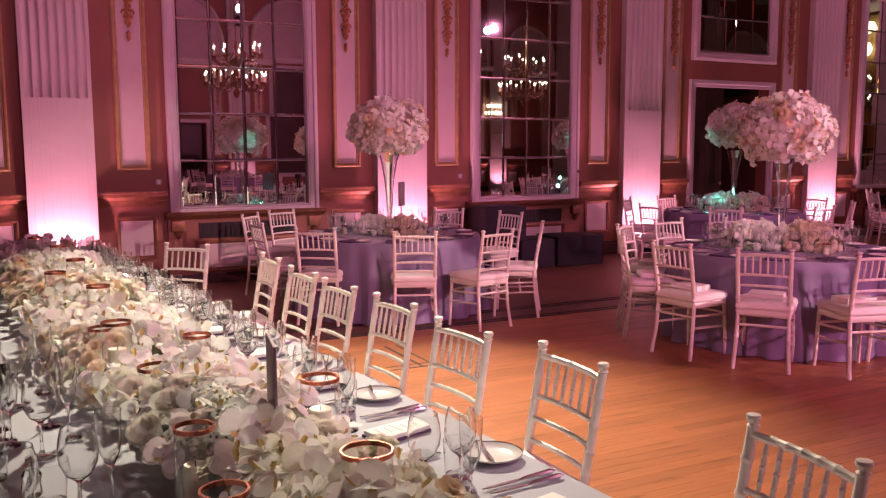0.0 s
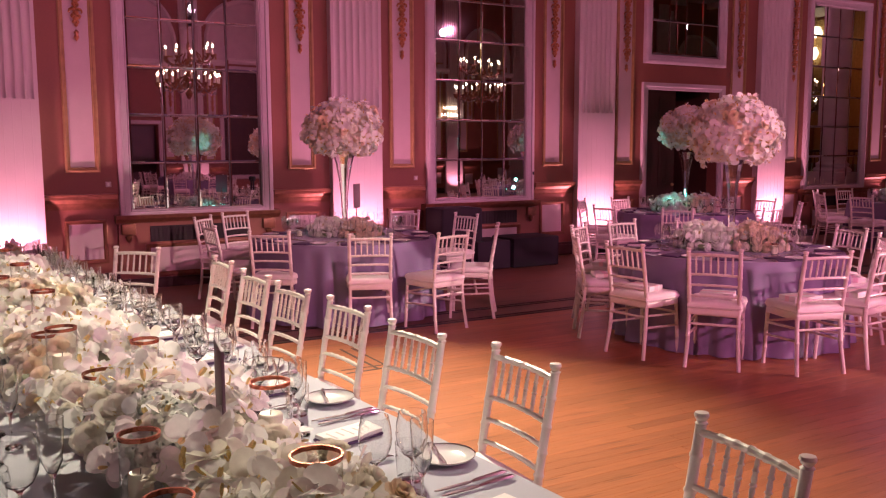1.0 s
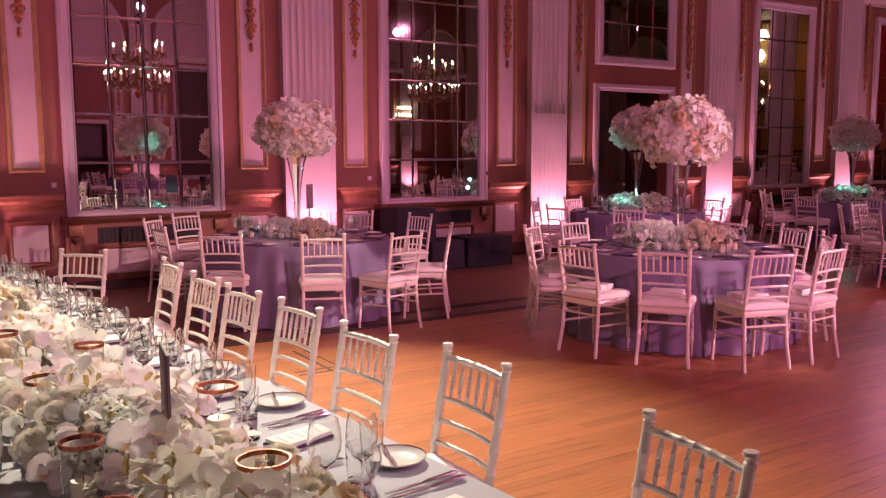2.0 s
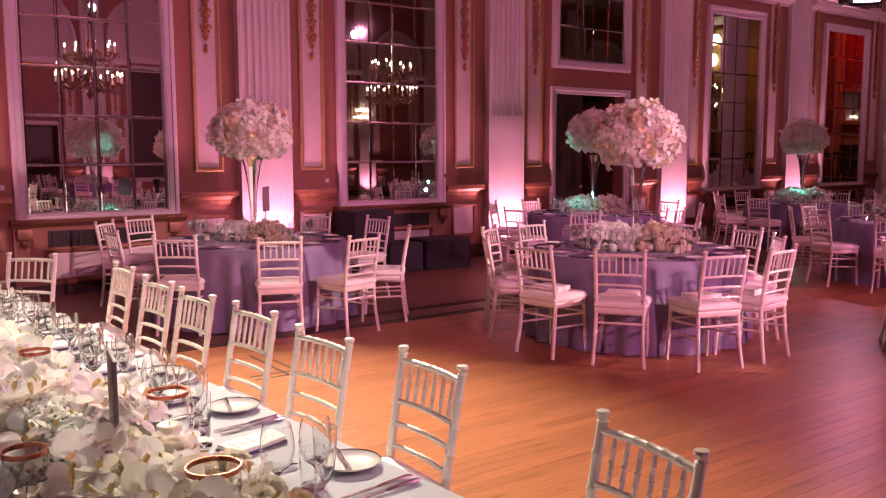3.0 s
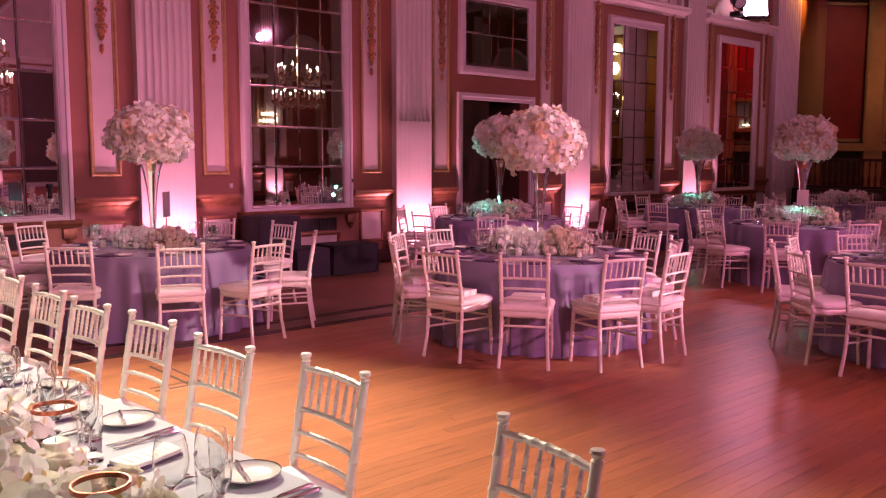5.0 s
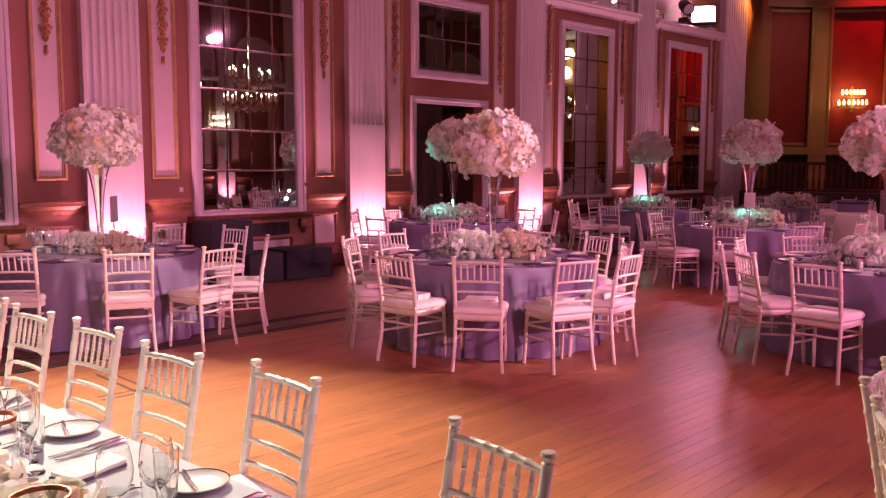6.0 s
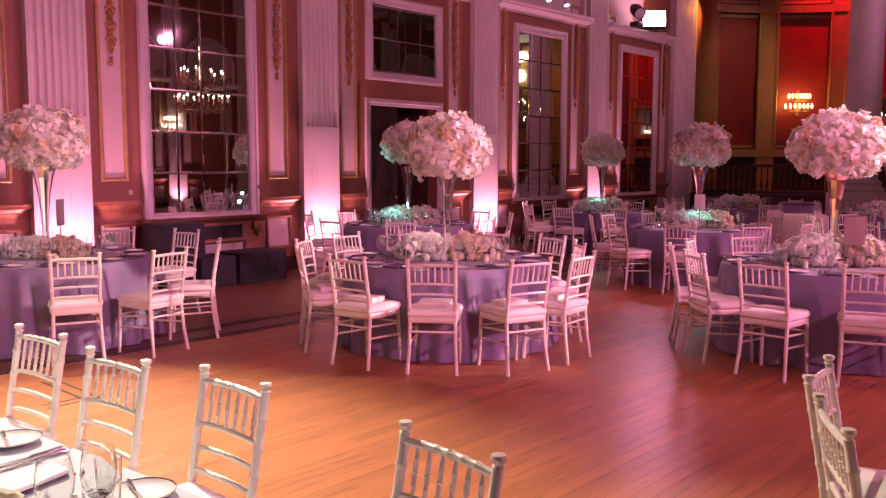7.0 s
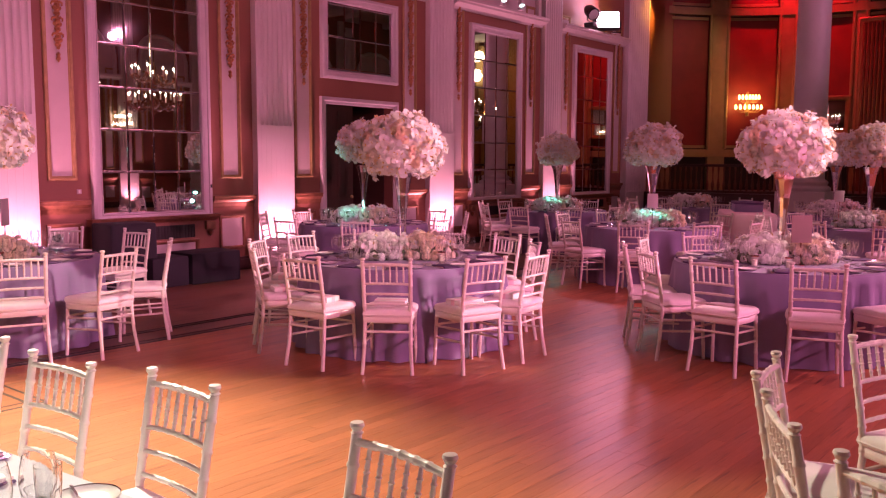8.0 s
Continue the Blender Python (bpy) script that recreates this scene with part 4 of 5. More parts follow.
# ------------------------------------------------------------ blossoms
def petal(bm, angle, length, width, curl, mat=0, tilt=0.25, cup=0.0, m=Matrix.Identity(4), tip=0.0, fine=False):
    """One rounded, curved petal from the middle outwards, in a blossom that faces +z."""
    ca, sa = math.cos(angle), math.sin(angle)
    us, vs = ((0.05, 0.22, 0.42, 0.62, 0.8, 0.93, 1.0), (-1, -0.5, 0, 0.5, 1)) if fine else ((0.05, 0.35, 0.64, 0.88, 1.0), (-1, 0, 1))
    rows = []
    for u in us:
        w = math.sqrt(max(0.02, 1 - ((u - 0.57) / 0.5) ** 2))
        if tip and u > 0.5:
            w = max(w, tip)
        row = []
        for v in vs:
            x, y = u * length * (1 - 0.06 * v * v), v * w * width / 2
            z = tilt * x + curl * u * u * length + cup * (v * v) * w * width + 0.05 * length * u * u * math.sin(5 * v + 7 * angle)
            row.append(bm.verts.new(m @ Vector((x * ca - y * sa, x * sa + y * ca, z))))
        rows.append(row)
    for a, b in zip(rows, rows[1:]):
        for k in range(len(vs) - 1):
            f = bm.faces.new((a[k], a[k + 1], b[k + 1], b[k]))
            f.material_index = mat


def orchid(bm, m, size, rnd, mat=0, lip=1, fine=False):
    """A moth orchid: two broad petals, three sepals and a small lip."""
    r0 = rnd.uniform(-0.5, 0.5)
    for a in (math.pi / 2, math.pi * 7 / 6, math.pi * 11 / 6):
        petal(bm, a + r0, size * 0.52, size * 0.32, rnd.uniform(-0.45, 0.15), mat, 0.1, -0.14, m, 0.0, fine)
    for a in (0.18, math.pi - 0.18):
        petal(bm, a + r0, size * 0.54, size * 0.60, rnd.uniform(-0.38, 0.18), mat, 0.2, 0.05, m, 0.0, fine)
    petal(bm, -math.pi / 2 + r0, size * 0.19, size * 0.15, 0.8, lip, 0.7, 0.5, m)
    petal(bm, math.pi / 2 + r0, size * 0.06, size * 0.08, 1.0, mat, 1.2, 0.3, m)


def rose(bm, m, size, rnd, mat=0, turns=3, fine=False):
    """A cupped rose or ranunculus: rings of petals, steeper towards the heart."""
    for ring in range(turns):
        n = 6 if ring < turns - 1 else 4
        rr = 1 - ring / turns * 0.8
        for k in range(n):
            a = 2 * math.pi * k / n + ring * 0.55 + rnd.uniform(-0.15, 0.15)
            petal(bm, a, size * 0.5 * rr, size * 0.60 * rr, -0.25 - 0.25 * ring, mat, 0.55 + 0.85 * ring, 0.12, m, 0.8, fine)


def hydrangea(bm, m, size, rnd, mat=0, n=60):
    """A round head of many small four-petalled florets over a smaller heart."""
    heart = bmesh.ops.create_icosphere(bm, subdivisions=1, radius=size * 0.33, matrix=m)
    for f in {f for v in heart["verts"] for f in v.link_faces}:
        f.material_index = mat
    for k in range(n):
        a, z = 2.39996 * k, 1 - 1.5 * (k + 0.5) / n
        rr = math.sqrt(max(0, 1 - z * z))
        d = Vector((rr * math.cos(a), rr * math.sin(a), z)) + Vector((rnd.gauss(0, 0.12), rnd.gauss(0, 0.12), rnd.gauss(0, 0.12)))
        d.normalize()
        mm = m @ Matrix.Translation(d * size * rnd.uniform(0.37, 0.47)) @ d.to_track_quat("Z", "Y").to_matrix().to_4x4()
        r0, w = rnd.uniform(0, 1.5), size * rnd.uniform(0.12, 0.155)
        mid = bm.verts.new(mm @ Vector((0, 0, -0.01 * size)))
        for q in range(4):
            ring = []
            for da, ln in ((-0.62, 0.8), (0.0, 1.0), (0.62, 0.8)):
                ring.append(bm.verts.new(mm @ Vector((w * ln * math.cos(r0 + q * 1.5708 + da), w * ln * math.sin(r0 + q * 1.5708 + da), 0.15 * w * (ln - 0.8) * 5 * rnd.uniform(-0.6, 1)))))
            bm.faces.new((mid, *ring)).material_index = mat


def aim(p, d, rnd, spread=0.35):
    """A pose at p whose +z looks along d, somewhat askew."""
    d = (Vector(d).normalized() + Vector((rnd.gauss(0, spread), rnd.gauss(0, spread), rnd.gauss(0, spread)))).normalized()
    return Matrix.Translation(p) @ d.to_track_quat("Z", "Y").to_matrix().to_4x4() @ Matrix.Rotation(rnd.uniform(0, 6.28), 4, "Z")


def sphere_dir(k, n):
    z = 1 - 2 * (k + 0.5) / n
    a = k * 2.39996
    r = math.sqrt(1 - z * z)
    return Vector((r * math.cos(a), r * math.sin(a), z))


FLOWERMATS = [ORCHID, LIP, ROSEPETAL, CREAMPETAL, BLUSHPETAL, HYDRANGEA, LEAF, WARMTINTORCHID, LILACTINTORCHID]


def flower_ball(seed, rx=0.37, rz=0.30):
    """A dome of orchids and roses; its middle is the origin."""
    rnd = random.Random(seed)
    bm = bmesh.new()
    # peach petal-coloured core shows in the gaps instead of deep shadow
    core = bmesh.new()
    bmesh.ops.create_icosphere(core, subdivisions=3, radius=1)
    for v in core.verts:
        v.co = Vector((v.co.x * rx * 0.80, v.co.y * rx * 0.80, v.co.z * rz * 0.82)) * (1 + 0.1 * noise.noise(v.co * 5))
    n = 560
    for k in range(n):
        d = (sphere_dir(k, n) + Vector((rnd.gauss(0, 0.05), rnd.gauss(0, 0.05), rnd.gauss(0, 0.05)))).normalized()
        if d.z < -0.8:
            continue
        bulge = 1 + 0.13 * noise.noise(d * 2.3 + Vector((seed, 0, 0))) + rnd.uniform(-0.08, 0.06) + (0.1 if rnd.random() < 0.07 else 0)
        p = Vector((d.x * rx, d.y * rx, d.z * rz)) * bulge
        kind = noise.noise(d * 3.1 + Vector((0, seed * 3, 0)))
        if kind > 0.2:
            rose(bm, aim(p * 0.97, d, rnd), rnd.uniform(0.065, 0.095), rnd, rnd.choice((3, 3, 2, 2)))
        else:
            orchid(bm, aim(p, d + Vector((0, 0, 0.15)), rnd, 0.4), rnd.uniform(0.08, 0.11), rnd)
    return mesh_of("blossoms", bm, FLOWERMATS), mesh_of("moss_core", core, ROSEPETAL)


def flower_ring(seed, r=0.25, h=0.20, peach=False):
    """A low mound of blossoms beside a vase: full heads of hydrangea with roses and a few orchids, white or peach."""
    rnd = random.Random(seed)
    bm, core = bmesh.new(), bmesh.new()
    lathe(core, [(0.0, h * 0.85), (r * 0.6, h * 0.8), (r * 0.85, h * 0.45), (r * 0.84, 0.0)], 20)
    for v in core.verts:
        v.co *= 1 + 0.08 * noise.noise(v.co * 9)
    n = 64
    for k in range(n):
        a, rr = 2.39996 * k, r * 1.1 * math.sqrt((k + 0.5) / n)
        z = h * (0.98 - 0.72 * (rr / (r * 1.17)) ** 2.5) + rnd.uniform(-0.03, 0.035)
        p = Vector((rr * math.cos(a), rr * math.sin(a), max(0.035, z)))
        d = Vector((math.cos(a) * rr / r, math.sin(a) * rr / r, 0.9))
        u = rnd.random()
        if peach and u < 0.55:
            hydrangea(bm, aim(p, d, rnd, 0.15), rnd.uniform(0.085, 0.115), rnd, rnd.choice((2, 2, 4)), 60)
        elif peach and u < 0.85:
            rose(bm, aim(p, d, rnd), rnd.uniform(0.065, 0.09), rnd, rnd.choice((2, 4)), 4)
        elif u < 0.72:
            hydrangea(bm, aim(p, d, rnd, 0.15), rnd.uniform(0.095, 0.13), rnd, rnd.choice((5, 5, 0)), 60)
        else:
            orchid(bm, aim(p + d.normalized() * 0.04, d, rnd), rnd.uniform(0.075, 0.10), rnd)
    for k in range(20):
        a = 6.2832 * k / 20 + rnd.uniform(-0.1, 0.1)
        p = Vector((r * 1.02 * math.cos(a), r * 1.02 * math.sin(a), rnd.uniform(0.03, 0.055)))
        hydrangea(bm, aim(p, (math.cos(a), math.sin(a), 0.25), rnd, 0.15), rnd.uniform(0.085, 0.11), rnd, rnd.choice((2, 2, 4) if peach else (5, 5, 0)), 50)
    for k in range(22):
        a = rnd.uniform(0, 6.28)
        p = Vector((r * 1.1 * math.cos(a), r * 1.1 * math.sin(a), rnd.uniform(0.02, 0.1)))
        petal(bm, 0, 0.09, 0.04, -0.3, 6, 0.3, 0.1, aim(p, (math.cos(a), math.sin(a), 0.2), rnd) @ Matrix.Rotation(0.3, 4, "Y"))
    return mesh_of("blossoms", bm, FLOWERMATS), mesh_of("moss_core", core, LEAFSHADE)


# ------------------------------------------------------------ tableware
def lathe_mesh(name, profile, mat, n=18):
    return mesh_of(name, lathe(bmesh.new(), profile, n), mat)


GLASS_SHAPES = {
    "wine_glass": [(0.0, 0.0), (0.034, 0.0), (0.035, 0.003), (0.008, 0.009), (0.0042, 0.025), (0.0040, 0.085), (0.008, 0.093), (0.026, 0.107), (0.037, 0.130), (0.040, 0.152), (0.037, 0.182), (0.032, 0.205), (0.0308, 0.205), (0.0357, 0.182), (0.0387, 0.152), (0.0357, 0.131), (0.0245, 0.109), (0.0, 0.100)],
    "champagne_flute": [(0.0, 0.0), (0.031, 0.0), (0.032, 0.003), (0.006, 0.010), (0.0038, 0.03), (0.0038, 0.085), (0.010, 0.097), (0.021, 0.122), (0.025, 0.16), (0.027, 0.215), (0.0258, 0.215), (0.0238, 0.16), (0.0197, 0.123), (0.0085, 0.100), (0.0, 0.096)],
    "tumbler": [(0.0, 0.0), (0.030, 0.0), (0.032, 0.006), (0.035, 0.05), (0.037, 0.095), (0.0356, 0.095), (0.0336, 0.05), (0.0305, 0.010), (0.0, 0.008)],
}
GLASSES = {k: lathe_mesh(k, v, CLEAR, 20) for k, v in GLASS_SHAPES.items()}
THINGLASSES = {k: lathe_mesh(k, v[:max(range(len(v)), key=lambda i: v[i][1]) + 1], THIN, 16) for k, v in GLASS_SHAPES.items()}
GLASSLABEL = {"wine_glass": "clear stemmed wine glass standing on the table", "champagne_flute": "tall narrow clear champagne flute on the table", "tumbler": "short clear water tumbler on the table"}
PLATE = lathe_mesh("plate", [(0.0, 0.006), (0.055, 0.006), (0.062, 0.008), (0.085, 0.017), (0.0865, 0.019), (0.085, 0.015), (0.055, 0.0), (0.0, 0.0)], CHINA, 28)
PLATERIM = lathe_mesh("rim_line", [(0.0845, 0.0180), (0.0868, 0.0198), (0.0872, 0.0185)], SILVER, 28)


def knife_mesh():
    bm = bmesh.new()
    tube(bm, [(0, -0.115, 0.006), (0, -0.10, 0.007), (0, -0.02, 0.006), (0, 0.0, 0.005)], [0.004, 0.0085, 0.006, 0.0045], 8)
    vs = [[bm.verts.new((x, y, z)) for x, z in ((-0.008 * w, 0.004), (0.008 * w, 0.004), (0.006 * w, 0.0065), (-0.006 * w, 0.0065))] for y, w in ((0.0, 0.5), (0.02, 1.0), (0.09, 1.0), (0.12, 0.25))]
    for a, b in zip(vs, vs[1:]):
        for k in range(4):
            bm.faces.new((a[k], a[(k + 1) % 4], b[(k + 1) % 4], b[k]))
    bm.faces.new(vs[0]), bm.faces.new(vs[-1])
    return mesh_of("knife", bm, SILVER)


def fork_mesh():
    bm = bmesh.new()
    tube(bm, [(0, -0.105, 0.005), (0, -0.09, 0.007), (0, 0.0, 0.007), (0, 0.03, 0.006)], [0.005, 0.008, 0.0035, 0.0045], 7)
    for k in range(4):
        x = -0.0095 + 0.0063 * k
        tube(bm, [(x * 0.4, 0.03, 0.006), (x, 0.045, 0.004), (x, 0.075, 0.007), (x, 0.095, 0.011)], [0.003, 0.0026, 0.0022, 0.001], 5)
    return mesh_of("fork", bm, SILVER)


KNIFE, FORK = knife_mesh(), fork_mesh()


def lay(name, me, m, label, category, group):
    """A piece of tableware as a thing of its own."""
    ob = new(name, me)
    ob.matrix_basis = m
    if me.materials[0] is THIN:
        ob.visible_shadow = False
    return tagged(ob, label, category, group)


def lay_plate(m, group):
    ob = lay("side_plate", PLATE, m, "white china side plate with a silver rim line", "plate", group)
    share("rim_line", PLATERIM, ob)
    return ob


def napkin_mesh():
    bm = box(bmesh.new(), -0.075, 0.075, -0.11, 0.11, 0.0, 0.014, 0.006)
    bmesh.ops.subdivide_edges(bm, edges=bm.edges[:], cuts=1)
    for v in bm.verts:
        v.co.z += 0.004 * noise.noise(v.co * 30)
    return mesh_of("napkin", bm, NAPKIN)


NAPKINMESH = napkin_mesh()


# ------------------------------------------------------------ round tables
def cloth_mesh(seed, r=0.93, z=0.76, flare=0.07, folds=26):
    """A cloth to the floor, with soft folds that deepen downwards."""
    rnd = random.Random(seed)
    bm = bmesh.new()
    n = folds * 8
    ph = [rnd.uniform(0, 6.28) for _ in range(4)]
    rings = [[bm.verts.new((0, 0, z))]]
    for rr in (0.3, 0.6, 0.9):
        rings.append([bm.verts.new((r * rr * math.cos(2 * math.pi * k / n), r * rr * math.sin(2 * math.pi * k / n), z)) for k in range(n)])
    for u in (0, 0.012, 0.035, 0.1, 0.22, 0.36, 0.5, 0.65, 0.8, 0.92, 1.0):
        ring = []
        for k in range(n):
            a = 2 * math.pi * k / n
            w = math.sin(folds * a + ph[0] + 1.3 * math.sin(3 * a + ph[1])) * (0.6 + 0.4 * math.sin(5 * a + ph[2]))
            w2 = math.sin(folds * 0.5 * a + ph[3])
            rad = r + 0.012 * min(1, u * 30) + flare * u * 0.75 + (0.045 * w + 0.02 * w2) * u ** 0.7
            if u < 0.012:
                rad = r
            zz = z - 0.006 * min(1, u / 0.012) - u * (z - 0.012)
            ring.append(bm.verts.new((rad * math.cos(a), rad * math.sin(a), max(0.006, zz))))
        rings.append(ring)
    for k in range(n):
        bm.faces.new((rings[0][0], rings[1][k], rings[1][(k + 1) % n]))
    for a, b in zip(rings[1:], rings[2:]):
        for k in range(n):
            bm.faces.new((a[k], a[(k + 1) % n], b[(k + 1) % n], b[k]))
    me = mesh_of("tablecloth", bm, LILAC)
    me.shade_smooth()
    return me


VASE_PROFILE = [(0.0, 0.0), (0.085, 0.0), (0.09, 0.008), (0.085, 0.016), (0.04, 0.022), (0.032, 0.05), (0.034, 0.09), (0.026, 0.10), (0.029, 0.23), (0.037, 0.41), (0.053, 0.58), (0.082, 0.745), (0.113, 0.84), (0.115, 0.846), (0.108, 0.843)]
VASEMESH = lathe_mesh("vase", VASE_PROFILE, MIRRORED, 10)
for poly in VASEMESH.polygons:
    poly.use_smooth = False
VASECLEAR = lathe_mesh("vase", VASE_PROFILE[:-1] + [(r - 0.005, z + 0.004) for r, z in reversed(VASE_PROFILE[7:-2])] + [(0.0, 0.11)], CLEAR, 12)
VASECLEAR.materials.append(MIRRORED)
for poly in VASECLEAR.polygons:
    poly.use_smooth = False
    poly.material_index = 1 if poly.index % 12 in (1, 4, 7, 10) and poly.center.z > 0.1 else 0
BALLS = [flower_ball(s) for s in (1, 2, 3)]
RINGS = [(flower_ring(11), flower_ring(12, peach=True)), (flower_ring(13), flower_ring(14, peach=True))]
CLOTHS = [cloth_mesh(s) for s in (21, 22)]
TABLETOP = lathe_mesh("tabletop", [(0.0, 0.745), (0.90, 0.745), (0.90, 0.72), (0.0, 0.72)], DARKWOOD, 24)
VOTIVE = lathe_mesh("votive", [(0.0, 0.0), (0.036, 0.0), (0.038, 0.01), (0.036, 0.085)], THIN, 14)
VOTIVERIM = lathe_mesh("copper_rim", [(0.0358, 0.080), (0.0375, 0.082), (0.0375, 0.090), (0.0355, 0.090)], COPPER, 14)
CANDLE = lathe_mesh("candle", [(0.0, 0.004), (0.024, 0.004), (0.024, 0.055), (0.0, 0.055)], WAX, 12)
ZT = 0.762


def votive(m, group):
    ob = lay("votive_holder", VOTIVE, m, "small glass candle holder with a copper rim", "candle holder", group)
    share("copper_rim", VOTIVERIM, ob), share("candle", CANDLE, ob)
    return ob


def sign(x, y, z, turn, h=0.29, w=0.2, stem=0.12, mat=DARKCARD, label="dark upright table card on a thin stem"):
    ob = thing("table_sign", label, "table sign", "table signs", pose(x, y, z, 0, 0, turn))
    part("card", box(bmesh.new(), -w / 2, w / 2, -0.004, 0.004, stem, stem + h, 0.001), mat, ob)
    bm = bmesh.new()
    tube(bm, [(0, 0.006, 0.0), (0, 0.006, stem + 0.06)], 0.005, 6)
    lathe(bm, [(0.0, 0.0), (0.04, 0.0), (0.04, 0.006), (0.0, 0.01)], 12)
    part("stem", bm, COPPER, ob)
    return ob


def round_table(cx, cy, seed, ball, ring, turn, settings=12, offset=0.0, cards=True, vase=VASEMESH, lift=0.0, ballscale=1.0, tall=True, mound=1.0):
    """A round table laid for dinner, with its tall vase, flowers and glasses."""
    grp = "round dinner tables"
    rnd = random.Random(seed)
    base = pose(cx, cy, 0.004, 0, 0, turn)
    t = thing("round_table", "round dinner table under a floor-length lilac-grey cloth", "table", grp, base)
    share("tablecloth", CLOTHS[seed % 2], t)
    share("tabletop", TABLETOP, t)
    top = pose(cx, cy, ZT + 0.004, 0, 0, turn)
    if tall:
        v = thing("tall_vase", "tall trumpet-shaped cut clear glass vase on the table" if vase is VASECLEAR else "tall trumpet-shaped mirrored glass vase on the table", "vase", "tall vases", top)
        share("body", vase, v).visible_shadow = vase is not VASECLEAR
        f = thing("flower_ball", "large dome of white orchids and cream roses on a vase", "flowers", "flower domes", top @ pose(0, 0, 1.115 + lift, 0, 0, seed * 47 % 360) @ Matrix.Scale(ballscale, 4))
        share("blossoms", ball[0], f)
        share("moss_core", ball[1], f)
    for k, away in enumerate((-0.19 * mound, 0.19 * mound)):
        g = thing("low_flowers", ("low mound of white hydrangeas and orchids", "low mound of peach roses and hydrangeas")[k], "flowers", "low flower mounds", pose(cx + away * 0.66, cy - away * 0.75, ZT + 0.004, 0, 0, seed * 31 % 360) @ Matrix.Scale(mound, 4))
        share("blossoms", ring[k][0], g), share("moss_core", ring[k][1], g)
    for k in range(5):
        a = rnd.uniform(0, 6.28)
        votive(top @ pose(0.47 * math.cos(a), 0.47 * math.sin(a), 0), "votive holders")
    if cards:
        sign(cx + 0.27, cy + 0.30, ZT, 45, h=0.26, w=0.18, stem=0.27)
    for k in range(settings):
        a = 2 * math.pi * k / settings + offset
        m = top @ pose(0, 0, 0, 0, 0, math.degrees(a) - 90)
        lay_plate(m @ pose(rnd.uniform(-0.15, -0.13), 0.80, 0), "side plates")
        lay("napkin", NAPKINMESH, m @ pose(0.01, 0.80, 0, 0, 0, rnd.uniform(-6, 6)), "folded plum napkin on the cloth", "napkin", "napkins")
        lay("knife", KNIFE, m @ pose(0.105, 0.80, 0, 0, 0, 180 + rnd.uniform(-4, 4)), "polished silver table knife", "knife", "cutlery")
        for nm, gx, gr in (("wine_glass", 0.03, 0.585), ("wine_glass", 0.11, 0.62), ("champagne_flute", -0.05, 0.60), ("tumbler", 0.06, 0.525), ("wine_glass", -0.11, 0.55)):
            lay(nm, THINGLASSES[nm], m @ pose(gx + rnd.uniform(-0.012, 0.012), gr + rnd.uniform(-0.015, 0.015), 0) @ Matrix.Scale(1.02, 4), GLASSLABEL[nm], "glass", "glasses")
    return t


def chairs_round(cx, cy, places, turn=0.0):
    for x, y in places:
        seat(x, y, cx, cy, turn=turn)


def ring_of(cx, cy, angles, r=1.47):
    return [(cx + r * math.cos(radians(a)), cy + r * math.sin(radians(a))) for a in angles]


# the table before the first mirrors
T1 = (3.88, 8.12)
round_table(*T1, 31, BALLS[0], RINGS[0], 10, vase=VASECLEAR, lift=-0.03, mound=0.82)
for x, y, heading in ((2.88, 7.51, 54), (3.56, 6.81, 68), (4.28, 6.61, 104), (5.03, 7.04, 145), (5.53, 8.45, 192), (5.18, 9.32, 221), (3.31, 10.10, 292), (2.82, 9.65, 318), (2.60, 8.50, 4)):
    seat_at(x, y, heading)
# the table on the dance floor
T2 = (6.37, 5.28)
round_table(*T2, 42, BALLS[1], RINGS[0], 40, ballscale=0.98, lift=-0.10, vase=VASECLEAR, cards=False)
T2CHAIRS = [(5.18, 5.95, -32), (4.98, 5.09, 7), (5.25, 4.43, 36), (5.81, 3.91, 73), (6.44, 3.85, 95), (7.25, 4.42, 137), (7.71, 5.05, 168), (5.76, 6.62, 300), (6.45, 6.78, 272), (7.2, 6.5, 236), (7.72, 5.85, 205)]
for x, y, heading in T2CHAIRS:
    seat_at(x, y, heading)
# the table by the doorway
T3 = (9.45, 8.85)
round_table(*T3, 53, BALLS[2], RINGS[1], 75, vase=VASECLEAR, lift=0.05, cards=False)
chairs_round(*T3, [(8.61, 10.11), (7.84, 8.69), (9.40, 10.15), (11.0, 8.75), (8.3, 7.85), (9.45, 7.35), (10.55, 7.8)])
# the table towards the apse
T4 = (8.38, 2.49)
round_table(*T4, 64, BALLS[0], RINGS[1], 200, cards=False, lift=-0.08)
for x, y, heading in ((8.43, 3.85, 285), (7.61, 3.63, 301), (7.18, 3.20, 320), (6.90, 2.52, 357), (7.11, 1.81, 18), (7.75, 1.25, 62), (9.25, 3.62, 235), (9.75, 2.75, 190), (9.6, 1.8, 152)):
    seat_at(x, y, heading)
# the table beside the camera
T5 = (3.9, -0.35)
round_table(*T5, 75, BALLS[1], RINGS[0], 20, cards=False)
for x, y, heading in ((3.69, 1.015, 278), (3.135, 0.79, 300), (4.57, 0.825, 246), (2.74, 0.385, 330), (5.1, 0.5, 215), (5.37, -0.3, 180)):
    seat_at(x, y, heading)
